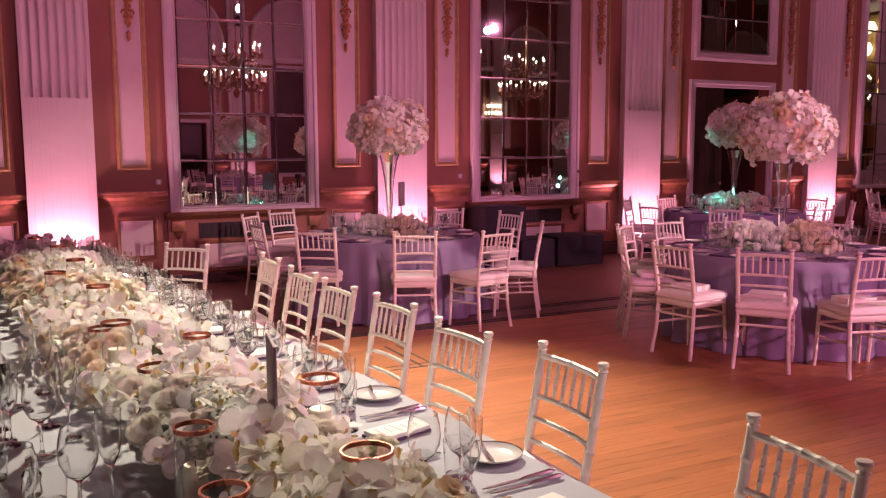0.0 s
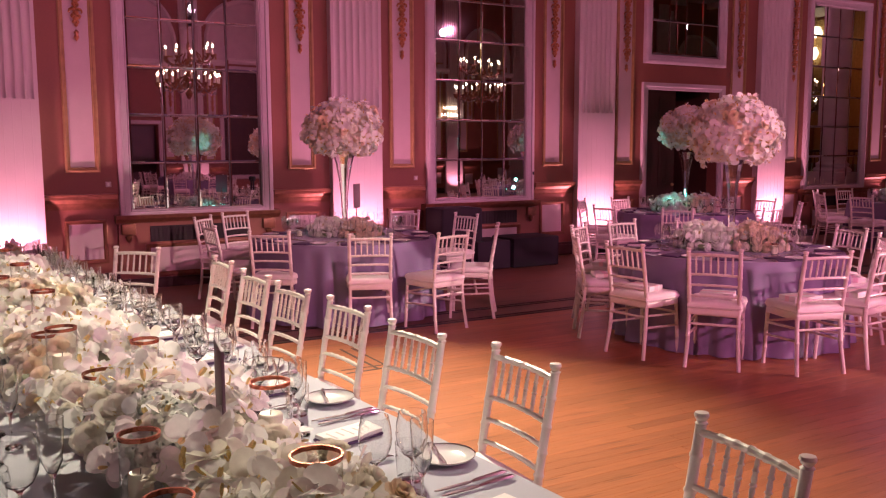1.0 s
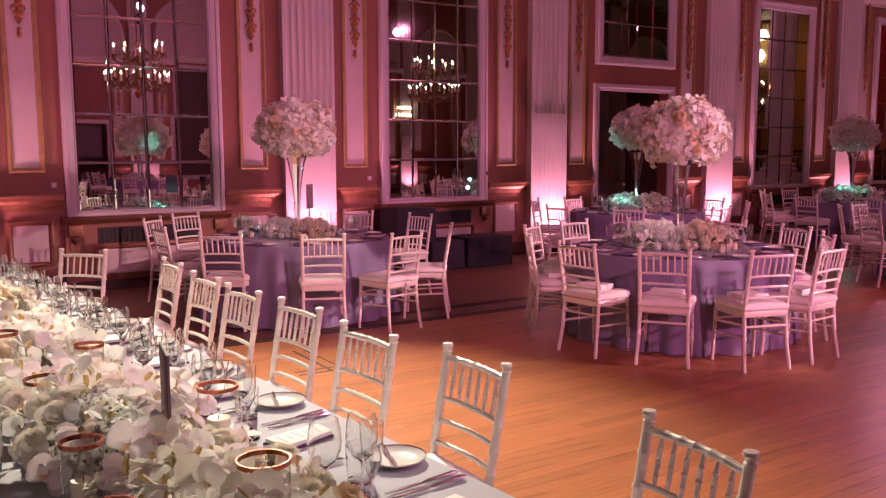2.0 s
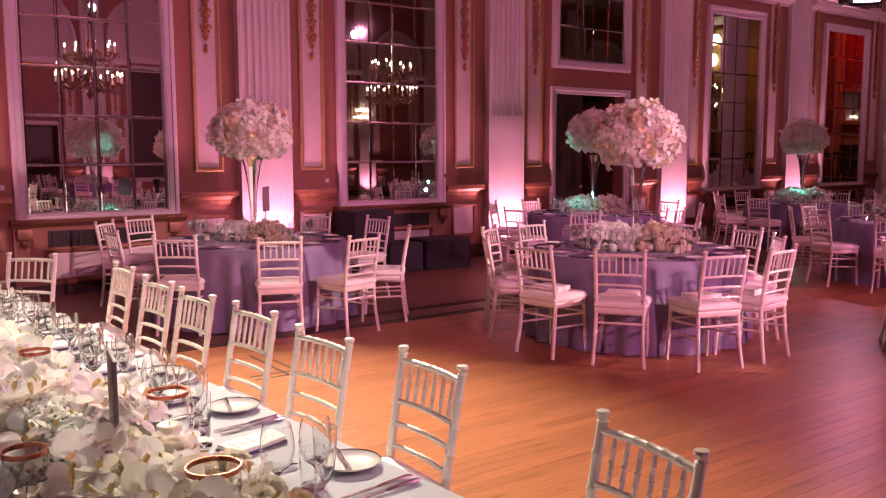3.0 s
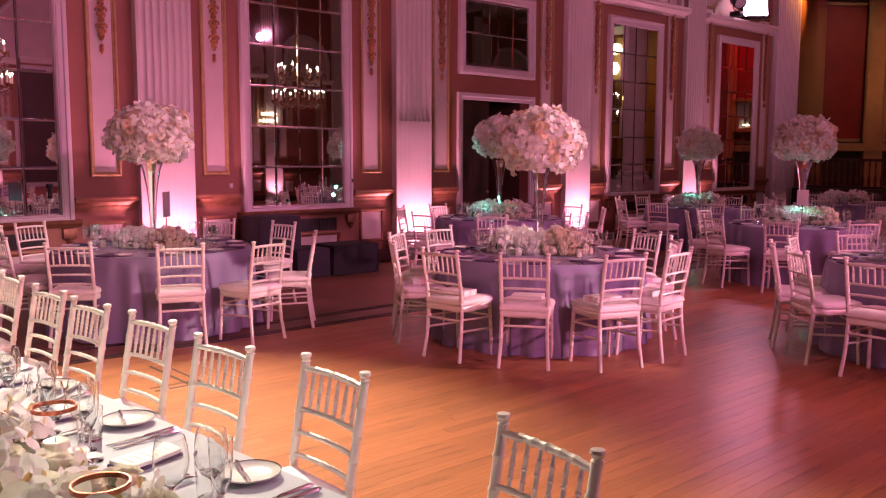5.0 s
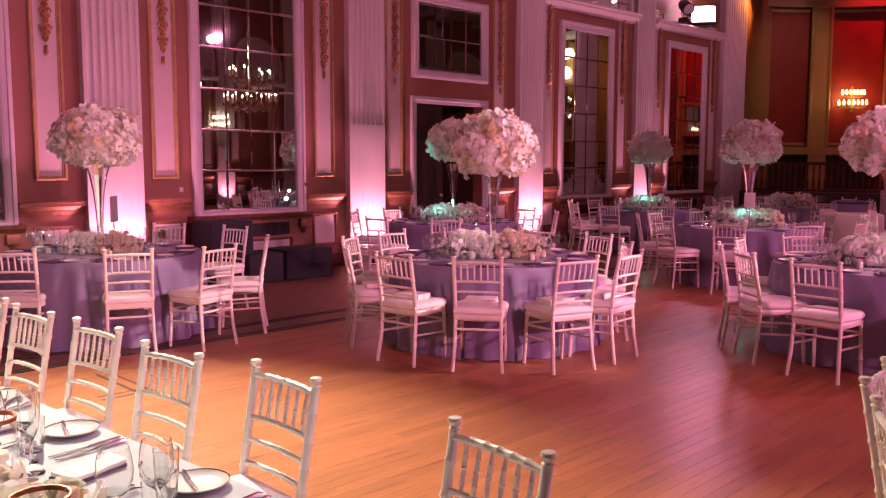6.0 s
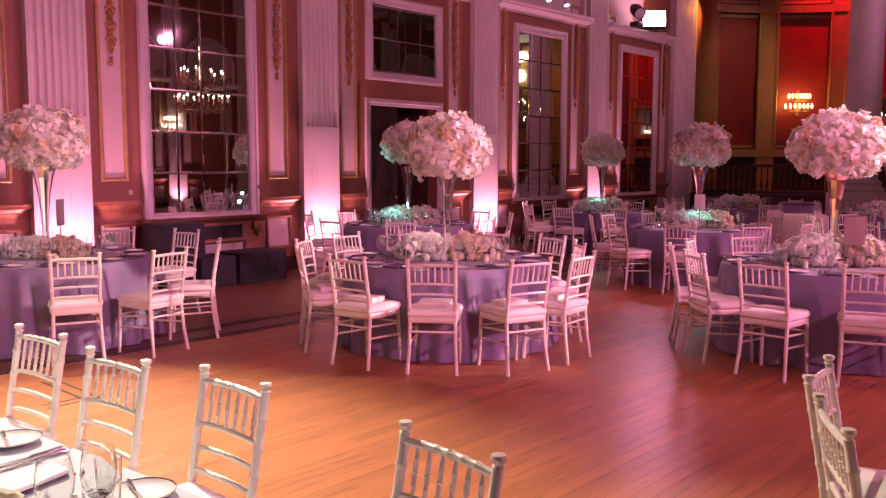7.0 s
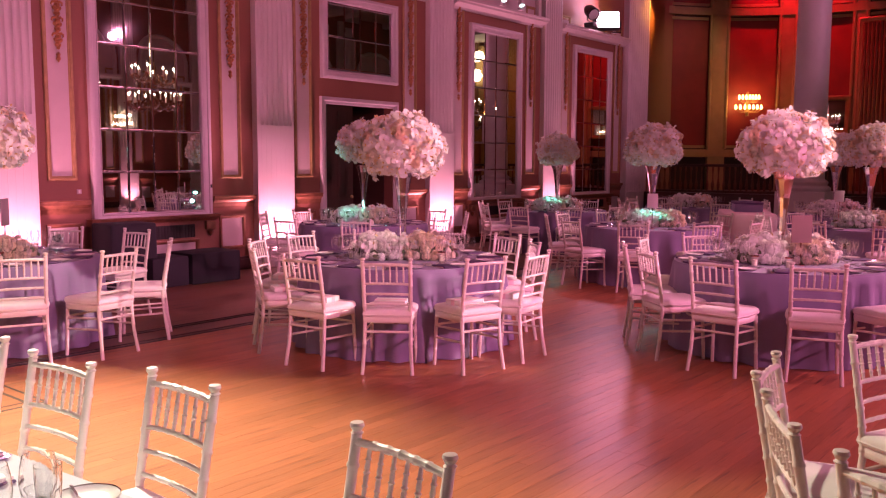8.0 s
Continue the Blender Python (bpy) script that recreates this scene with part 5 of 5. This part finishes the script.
# the tables further off
for c, seed, ball, ring, off in (((14.4, 8.6), 86, 2, 1, 5), ((11.7, 5.35), 97, 1, 0, 17), ((16.6, 4.2), 108, 0, 1, 0), ((13.6, 2.95), 119, 2, 0, 22), ((17.6, 7.3), 130, 1, 1, 9), ((8.6, -5.9), 141, 0, 0, 12), ((4.7, -6.0), 152, 2, 1, 30)):
    round_table(*c, seed, BALLS[ball], RINGS[ring], off * 3, settings=8, cards=False, tall=c[0] != 17.6)
    chairs_round(*c, ring_of(*c, [off + 36 * k for k in range(10)]))

sign(8.25, 2.28, ZT, -60, h=0.24, w=0.17, stem=0.2, mat=SHADEDCARD, label="white table card, toned as if backlit, on a thin copper stem")
sign(11.3, 5.15, ZT, -60, h=0.2, w=0.14, stem=0.28, mat=CARD, label="white table card on a thin copper stem")
sign(13.3, 3.28, ZT, -70, h=0.16, w=0.12, stem=0.36, mat=CARD, label="white table card on a thin copper stem")
for x, y, z in TEALS:
    led = thing("table_light", "small teal glowing light among the table flowers", "lamp", "table lights", pose(x, y, z - 0.045))
    part("puck", lathe(bmesh.new(), [(0.0, 0.0), (0.03, 0.0), (0.03, 0.012), (0.0, 0.012)], 12), BLACKMETAL, led)
    part("lens", lathe(bmesh.new(), [(0.026, 0.012), (0.02, 0.016), (0.0, 0.017)], 12), LENSPIN, led)
# booklets left on the seats of one table
bm = box(bmesh.new(), -0.125, 0.125, -0.09, 0.09, 0.0, 0.042, 0.004)
BOOKLET = mesh_of("favour_box", bm, CARD)
BAND = mesh_of("band", box(bmesh.new(), -0.127, 0.127, -0.02, 0.02, -0.0005, 0.0428), PINKLINEN)
for x, y, heading in T2CHAIRS:
    ob = lay("favour_box", BOOKLET, pose(x, y, 0.001, 0, 0, heading - 90 + 6 * math.sin(9 * x)) @ pose(0, 0.24, 0.519), "flat white favour box lying on the seat pad", "box", "favour boxes on seats")
    share("band", BAND, ob)

# a low draped table far back between the others
gift = thing("gift_table", "small draped table with blush cloth and plum box", "table", "", pose(14.6, 5.05, 0.004, 0, 0, 25))
bm = box(bmesh.new(), -0.75, 0.75, -0.4, 0.4, 0.0, 0.86, 0.03)
bmesh.ops.subdivide_edges(bm, edges=bm.edges[:], cuts=3, use_grid_fill=True)
for v in bm.verts:
    v.co.x += 0.03 * math.sin(v.co.y * 22) * (0.86 - v.co.z)
    v.co.y += 0.03 * math.sin(v.co.x * 19) * (0.86 - v.co.z)
part("cloth", bm, PINKLINEN, gift)
pb = thing("gift_box", "plum gift box standing on the draped table", "box", "", pose(14.75, 5.1, 0.864, 0, 0, 25))
part("box_body", box(bmesh.new(), -0.35, 0.35, -0.22, 0.22, 0.0, 0.13, 0.006), LILAC, pb)
part("lid", box(bmesh.new(), -0.36, 0.36, -0.23, 0.23, 0.13, 0.16, 0.006), NAPKIN, pb)

# loudspeakers in black covers by the wall
bm = bmesh.new()
box(bm, 7.13, 7.92, 9.78, 10.35, 0.0, 0.42, 0.02)
sp = tagged(new("covered_box", mesh_of("covered_box", bm, BLACK)), "low black cloth-covered box against the wall", "box", "black covered boxes")
bm = bmesh.new()
box(bm, 6.55, 7.10, 9.80, 10.35, 0.0, 0.40, 0.03)
tagged(new("covered_box", mesh_of("covered_box", bm, BLACK)), "low black cloth-covered box against the wall", "box", "black covered boxes")
bm = bmesh.new()
box(bm, 6.08, 6.72, 9.95, 10.45, 0.0, 0.86, 0.03)
bmesh.ops.subdivide_edges(bm, edges=bm.edges[:], cuts=2, use_grid_fill=True)
for v in bm.verts:
    v.co.y += 0.02 * math.sin(v.co.x * 25) * (1 - v.co.z)
tagged(new("covered_loudspeaker", mesh_of("covered_loudspeaker", bm, BLACK)), "tall loudspeaker under a black cloth cover", "loudspeaker")

# ------------------------------------------------------------ the long table
def edge_x(y):
    """The long table's east edge, which runs slightly askew."""
    return 1.745 - 0.095 * (y - 1.8)


LY0, LY1, LWIDE = 0.75, 8.4, 1.75
long_table = thing("long_table", "long dinner table under a pale grey linen cloth", "table")
bm = bmesh.new()
ny, prof = 60, [(0.02, 0.0), (0.012, 0.3), (0.006, 0.6), (0.0, 0.735), (-0.004, 0.752), (-0.014, 0.76)]
rows = []
for i in range(ny + 1):
    y = LY0 + (LY1 - LY0) * i / ny
    row = []
    for o, z in prof:
        wav = 0.025 * math.sin(y * 16 + 2 * math.sin(y * 2.1)) * (0.76 - z) / 0.76
        row.append((edge_x(y) + o + wav, y, max(0.006, z)))
    for k in range(1, 6):
        row.append((edge_x(y) - LWIDE * k / 6, y, 0.76 + 0.0015 * math.sin(y * 5 + k)))
    for o, z in reversed(prof):
        wav = 0.025 * math.sin(y * 17) * (0.76 - z) / 0.76
        row.append((edge_x(y) - LWIDE - o - wav, y, max(0.006, z)))
    rows.append([bm.verts.new(p) for p in row])
for a, b in zip(rows, rows[1:]):
    for k in range(len(a) - 1):
        bm.faces.new((a[k], a[k + 1], b[k + 1], b[k]))
for r in (rows[0], rows[-1]):
    bm.faces.new(r)
part("tablecloth", bm, GREYLINEN, long_table)
bm = bmesh.new()
ends = [(edge_x(y) - o, y) for y, o in ((LY0 + 0.02, 0.03), (LY1 - 0.02, 0.03), (LY1 - 0.02, LWIDE - 0.03), (LY0 + 0.02, LWIDE - 0.03))]
low, top = [bm.verts.new((x, y, 0.715)) for x, y in ends], [bm.verts.new((x, y, 0.745)) for x, y in ends]
bm.faces.new(low), bm.faces.new(top)
for k in range(4):
    bm.faces.new((low[k], low[(k + 1) % 4], top[(k + 1) % 4], top[k]))
part("tabletop", bm, DARKWOOD, long_table)
for y in (1.0, 3.4, 5.8, 8.1):
    for o in (0.3, LWIDE - 0.3):
        part("leg", box(bmesh.new(), edge_x(y) - o - 0.03, edge_x(y) - o + 0.03, y - 0.03, y + 0.03, 0.0045, 0.715, 0.004), DARKWOOD, long_table)

for x, y, heading in ((2.15, 1.48, 174), (2.15, 2.48, 180), (2.03, 3.08, 186), (2.03, 3.78, 186), (1.96, 4.38, 186), (1.94, 4.97, 186), (1.95, 5.74, 182), (1.58, 6.76, 226)):
    seat_at(x, y, heading)

# place settings along the east edge
rnd = random.Random(77)
MENU = mesh_of("menu_card", box(bmesh.new(), -0.05, 0.05, -0.095, 0.095, 0.0085, 0.022, 0.003), CARD)
MENUFOLDER = mesh_of("folder", box(bmesh.new(), -0.054, 0.054, -0.099, 0.099, 0.0, 0.008, 0.002), NAPKIN)
MENUPRINT = bmesh.new()
for k in range(5):
    wbar = (0.03, 0.022, 0.034, 0.018, 0.026)[k]
    box(MENUPRINT, -wbar, wbar, 0.065 - 0.03 * k, 0.072 - 0.03 * k, 0.0218, 0.0224)
MENUPRINT = mesh_of("print_block", MENUPRINT, PRINT)
for y0 in (1.94, 2.64, 3.24, 3.82, 4.38, 4.95, 5.57, 6.2, 6.78):
    e = edge_x(y0)
    m = Matrix.Translation((e, y0, 0.762)) @ pose(0, 0, 0, 0, 0, 90 + 5.4)
    # in these axes +y looks across the table, +x north to south is reversed
    lay_plate(m @ pose(0.14, 0.11, 0), "side plates")
    lay("butter_knife", KNIFE, m @ pose(0.16, 0.12, 0.012, 0, 0, 70) @ Matrix.Scale(0.75, 4), "small silver butter knife lying on the plate", "knife", "cutlery")
    ob = lay("menu_card", MENU, m @ pose(-0.24, 0.24, 0, 0, 0, 4 + rnd.uniform(-5, 5)), "thick white folded menu card on the cloth", "menu", "menu cards")
    share("print_block", MENUPRINT, ob), share("folder", MENUFOLDER, ob)
    for k in range(2):
        lay("knife", KNIFE, m @ pose(-0.04 - 0.035 * k, 0.15, 0, 0, 0, rnd.uniform(-3, 3)), "polished silver table knife", "knife", "cutlery")
    for k in range(2):
        lay("fork", FORK, m @ pose(-0.44 - 0.03 * k, 0.33, 0, 0, 0, rnd.uniform(-3, 3)), "polished silver table fork", "fork", "cutlery")
    for nm, gx, gy in (("champagne_flute", -0.12, 0.36), ("wine_glass", -0.02, 0.33), ("wine_glass", 0.0, 0.42), ("tumbler", 0.07, 0.28), *((("wine_glass", 0.15, 0.38), ("champagne_flute", 0.22, 0.33)) if y0 > 2.5 else ())):
        lay(nm, GLASSES[nm], m @ pose(gx + rnd.uniform(-0.01, 0.01), gy + rnd.uniform(-0.01, 0.01), 0, 0, 0, 0) @ Matrix.Scale(1.08, 4), GLASSLABEL[nm], "glass", "glasses")
# west side: glasses, napkins and cutlery
for y0 in (2.87, 3.45, 4.07, 4.7, 5.33, 6.0):
    e = edge_x(y0) - LWIDE
    m = Matrix.Translation((e, y0, 0.762)) @ pose(0, 0, 0, 0, 0, -90 + 5.4)
    lay_plate(m @ pose(-0.2, 0.13, 0), "side plates")
    lay("napkin", NAPKINMESH, m @ pose(0.02, 0.22, 0, 0, 0, 84), "folded plum napkin on the cloth", "napkin", "napkins")
    for nm, gx, gy in (("wine_glass", 0.02, 0.42), ("champagne_flute", 0.10, 0.47), ("wine_glass", -0.07, 0.47), ("tumbler", -0.12, 0.38), ("wine_glass", 0.16, 0.40)):
        lay(nm, GLASSES[nm], m @ pose(gx + rnd.uniform(-0.02, 0.02), gy + rnd.uniform(-0.02, 0.02), 0) @ Matrix.Scale(1.15, 4), GLASSLABEL[nm], "glass", "glasses")

for nm, gx, gy in (("wine_glass", 0.50, 2.20), ("champagne_flute", 0.575, 2.27), ("tumbler", 0.30, 2.58), ("wine_glass", 0.43, 2.72), ("champagne_flute", 0.51, 2.86), ("wine_glass", 0.37, 2.12), ("tumbler", 0.44, 2.36), ("wine_glass", 0.25, 2.75), ("champagne_flute", 0.33, 2.92), ("wine_glass", 0.46, 3.02), ("tumbler", 0.22, 3.05), ("wine_glass", 0.36, 3.30), ("champagne_flute", 0.46, 3.42), ("tumbler", 0.28, 2.40)):
    lay(nm, GLASSES[nm], pose(gx + 0.03, gy - 0.06, 0.762) @ Matrix.Scale(1.15, 4), GLASSLABEL[nm], "glass", "glasses")

# candle cylinders with copper rims among the flowers
RIMS = [(1.17, 2.285, 0.24), (1.073, 1.68, 0.24), (0.968, 3.015, 0.24), (0.804, 2.786, 0.20), (0.732, 3.276, 0.26), (0.773, 2.011, 0.24), (0.755, 1.606, 0.24), (0.746, 4.203, 0.26), (0.589, 4.779, 0.26), (0.715, 5.288, 0.26), (0.534, 6.77, 0.26), (0.66, 6.1, 0.26), (0.70, 3.50, 0.2)]
for i, (x, y, h) in enumerate(RIMS):
    r = (0.055, 0.056, 0.046, 0.062, 0.052, 0.046, 0.046, 0.05, 0.05, 0.05, 0.05, 0.05, 0.05)[i]
    ob = thing("candle_cylinder", "clear glass candle cylinder with a copper rim", "candle holder", "candle cylinders", pose(x, y, 0.762))
    part("glass", lathe(bmesh.new(), [(0.0, 0.0), (r - 0.003, 0.0), (r, 0.006), (r, h - 0.012)], 28), THIN, ob).visible_shadow = False
    part("copper_rim", lathe(bmesh.new(), [(r - 0.002, h - 0.010), (r + 0.0015, h - 0.010), (r + 0.002, h - 0.005), (r + 0.002, h + 0.001), (r - 0.003, h + 0.001), (r - 0.002, h - 0.010)], 28), COPPER, ob)
    ch = h * 0.62
    cd = part("candle", lathe(bmesh.new(), [(0.0, 0.006), (r * 0.62, 0.006), (r * 0.62, ch - 0.004), (r * 0.56, ch), (r * 0.3, ch - 0.004), (0.0, ch - 0.006)], 18), WAX, ob)
    part("wick", tube(bmesh.new(), [(0, 0, ch - 0.008), (0.001, 0, ch + 0.008)], 0.0012, 5), BLACKMETAL, cd)
shaker = thing("crystal_shaker", "small cut-crystal salt shaker with a silver cap", "shaker", "", pose(0.43, 2.40, 0.762))
part("body", lathe(bmesh.new(), [(0.0, 0.0), (0.022, 0.0), (0.018, 0.02), (0.024, 0.045), (0.012, 0.065), (0.0, 0.066)], 8), CLEAR, shaker)
part("cap", lathe(bmesh.new(), [(0.013, 0.064), (0.014, 0.072), (0.009, 0.082), (0.0, 0.085)], 10), SILVER, shaker)
sign(0.985, 2.105, 0.762, 81, h=0.32, w=0.17, stem=0.083, label="dark plum table card on a copper stem")


# the runner of flowers
def runner_mid(y):
    return 0.945 - 0.078 * (y - 2.1)


def runner_west(y):
    """How far the flowers reach to the west of the middle line."""
    return 0.23 + 0.10 * min(1.0, max(0.0, (y - 2.85) / 0.5))


def runner_height(o, y):
    """The mound's height o metres off its middle line."""
    w = 0.36 + 0.04 * math.sin(3.1 * y)
    u = min(1.0, (o / w if o > 0 else -o / (runner_west(y) + 0.03)))
    near_end = min(1.0, max(0.0, (3.0 - y) / 0.5))
    return (0.10 + 0.03 * near_end + 0.025 * math.sin(5.3 * y + 1) + (0.045 * near_end if o < 0 else 0.0)) * (1 - u ** 3)


bm = bmesh.new()
grid = []
for i in range(66):
    y = 1.2 + 6.2 * i / 65
    grid.append([bm.verts.new((runner_mid(y) + o, y, 0.764 + max(0.0, runner_height(o, y) - 0.03) + 0.012 * noise.noise(Vector((o * 12, y * 12, 0))))) for o in [-(runner_west(y) - 0.10) + (runner_west(y) + 0.16) * k / 12 for k in range(13)]])
for a, b in zip(grid, grid[1:]):
    for k in range(12):
        bm.faces.new((a[k], a[k + 1], b[k + 1], b[k]))
runner = thing("flower_runner", "long runner of white orchids, roses and hydrangeas down the table", "flowers")
# the bed's dark tone paints shade into the gaps between blossoms
part("moss_bed", bm, LEAFSHADE, runner)

rnd = random.Random(99)
VARIANTS = []
for s in range(5):
    r2, b2 = random.Random(200 + s), bmesh.new()
    orchid(b2, Matrix.Identity(4), 1.0, r2, (0, 0, 7, 8, 0)[s], fine=True)
    VARIANTS.append(mesh_of("orchid", b2, FLOWERMATS))
ROSES = []
for s, mt in enumerate((2, 3, 3, 4)):
    r2, b2 = random.Random(300 + s), bmesh.new()
    rose(b2, Matrix.Identity(4), 1.0, r2, mt, 4, fine=True)
    ROSES.append(mesh_of("rose", b2, FLOWERMATS))
HEADS = []
for s, mt in enumerate((5, 3)):
    r2, b2 = random.Random(400 + s), bmesh.new()
    hydrangea(b2, Matrix.Identity(4), 1.0, r2, mt, 80)
    HEADS.append(mesh_of("hydrangea", b2, FLOWERMATS))
far, count, tries = bmesh.new(), 0, 0
while tries < 1750:
    tries += 1
    y = 1.2 + 6.1 * (tries / 1750) ** 1.15
    o = rnd.uniform(-runner_west(y), 0.27)
    x = runner_mid(y) + o
    if any((x - rx) ** 2 + (y - ry) ** 2 < (0.12 if ry == 2.285 else 0.092) ** 2 for rx, ry, _ in RIMS) or abs(x - 0.985) < 0.028 and abs(y - 2.10) < 0.09:
        continue
    p = Vector((x, y, 0.768 + runner_height(o, y) + rnd.uniform(-0.015, 0.07) + 0.03 * noise.noise(Vector((x * 6, y * 6, 1.0)))))
    d = Vector((o * 2.2, rnd.uniform(-1.1, 0.3), 0.62))
    zone = noise.noise(Vector((x * 1.7, y * 1.3, 3.0)))
    near = y < 3.0 and count < 295
    rosy = ((y < 2.1 and o > 0.12) or (2.5 < y < 3.4 and o < -0.14)) and rnd.random() < 0.6
    if not rosy and (zone < 0.2 or (y < 3.2 and rnd.random() < 0.7)):
        m, s = aim(p, d, rnd, 0.5), rnd.uniform(0.078, 0.112)
        if near:
            share("orchid", rnd.choice(VARIANTS), runner, m @ Matrix.Scale(s, 4))
        else:
            orchid(far, m, s, rnd, rnd.choice((0, 0, 0, 7, 8)), fine=y < 3.4)
    elif rosy or zone < 0.6:
        m, s = aim(p, d, rnd, 0.25), rnd.uniform(0.06, 0.085)
        mt = rnd.choice((2, 3, 3, 3) if y < 2.3 else (2, 3, 3, 4))
        if near:
            share("rose", ROSES[(2, 3, 3, 4).index(mt)], runner, m @ Matrix.Scale(s, 4))
        else:
            rose(far, m, s, rnd, mt, fine=y < 3.4)
    else:
        m = aim(p - Vector((0, 0, 0.04)), (0, 0, 1), rnd, 0.2)
        if near:
            share("hydrangea", HEADS[0], runner, m @ Matrix.Scale(0.14, 4))
        else:
            hydrangea(far, m, 0.14, rnd, 5, 60)
    count += near
tagged(part("blossoms", far, FLOWERMATS, runner), kind="stuff")

# ------------------------------------------------------------ the dance floor's planks
DX0, DX1, DY0, DY1, PW = -3.0, 21.6, -7.8, 6.88, 0.085
rnd = random.Random(7)


def plank_mesh(length):
    bm = bmesh.new()
    g, b = 0.0002, 0.0006
    low = [bm.verts.new(c) for c in ((g, g, 0), (length - g, g, 0), (length - g, PW - g, 0), (g, PW - g, 0))]
    top = [bm.verts.new(c) for c in ((g + b, g + b, 0.004), (length - g - b, g + b, 0.004), (length - g - b, PW - g - b, 0.004), (g + b, PW - g - b, 0.004))]
    for k in range(4):
        bm.faces.new((low[k], low[(k + 1) % 4], top[(k + 1) % 4], top[k]))
    bm.faces.new(top)
    return mesh_of("plank", bm, PARQUET, smooth=False)


LENGTHS = [1.8, 2.4, 3.0]
PLANKS = [plank_mesh(v) for v in LENGTHS]
verts, faces = [], []
made = 0
y = DY0
while y < DY1 - PW / 2:
    x = DX0 - rnd.uniform(0, 1.5)
    while x < DX1:
        k = rnd.randrange(3)
        L = LENGTHS[k]
        if 1.9 < x + L / 2 < 7.6 and 0.6 < y < 6.7 and made < 300:
            ob = share("plank", PLANKS[k], floor, pose(x, y, 0.0005))
            made += 1
        else:
            n, g, b = len(verts), 0.0002, 0.0006
            whole = (x, L)
            x, L = max(x, DX0), min(x + L, DX1) - max(x, DX0)
            verts += [(x + g, y + g, 0.0005), (x + L - g, y + g, 0.0005), (x + L - g, y + PW - g, 0.0005), (x + g, y + PW - g, 0.0005)]
            verts += [(x + g + b, y + g + b, 0.0045), (x + L - g - b, y + g + b, 0.0045), (x + L - g - b, y + PW - g - b, 0.0045), (x + g + b, y + PW - g - b, 0.0045)]
            faces += [(n + i, n + (i + 1) % 4, n + 4 + (i + 1) % 4, n + 4 + i) for i in range(4)] + [(n + 4, n + 5, n + 6, n + 7)]
            x, L = whole
        x += L
    y += PW
me = bpy.data.meshes.new("planks")
me.from_pydata(verts, [], faces)
me.materials.append(PARQUETFAR)
ob = new("planks", me)
ob.parent = floor
tagged(ob, kind="stuff")
# inlaid ebony borders round the dance floor
for y0, w in ((6.92, 0.05), (7.01, 0.025), (7.36, 0.03), (7.44, 0.015)):
    bm = box(bmesh.new(), -4.0, 21.6, y0, y0 + w, -0.01, 0.005)
    part("inlay_strip", bm, INLAY, floor)
for x0, x1, y0, y1 in ((2.85, 3.22, 5.70, 5.73), (3.10, 3.125, 5.70, 6.45), (3.20, 3.22, 5.70, 6.45), (2.85, 3.22, 5.80, 5.82)):
    part("inlay_strip", box(bmesh.new(), x0, x1, y0, y1, -0.01, 0.0052), INLAY, floor)
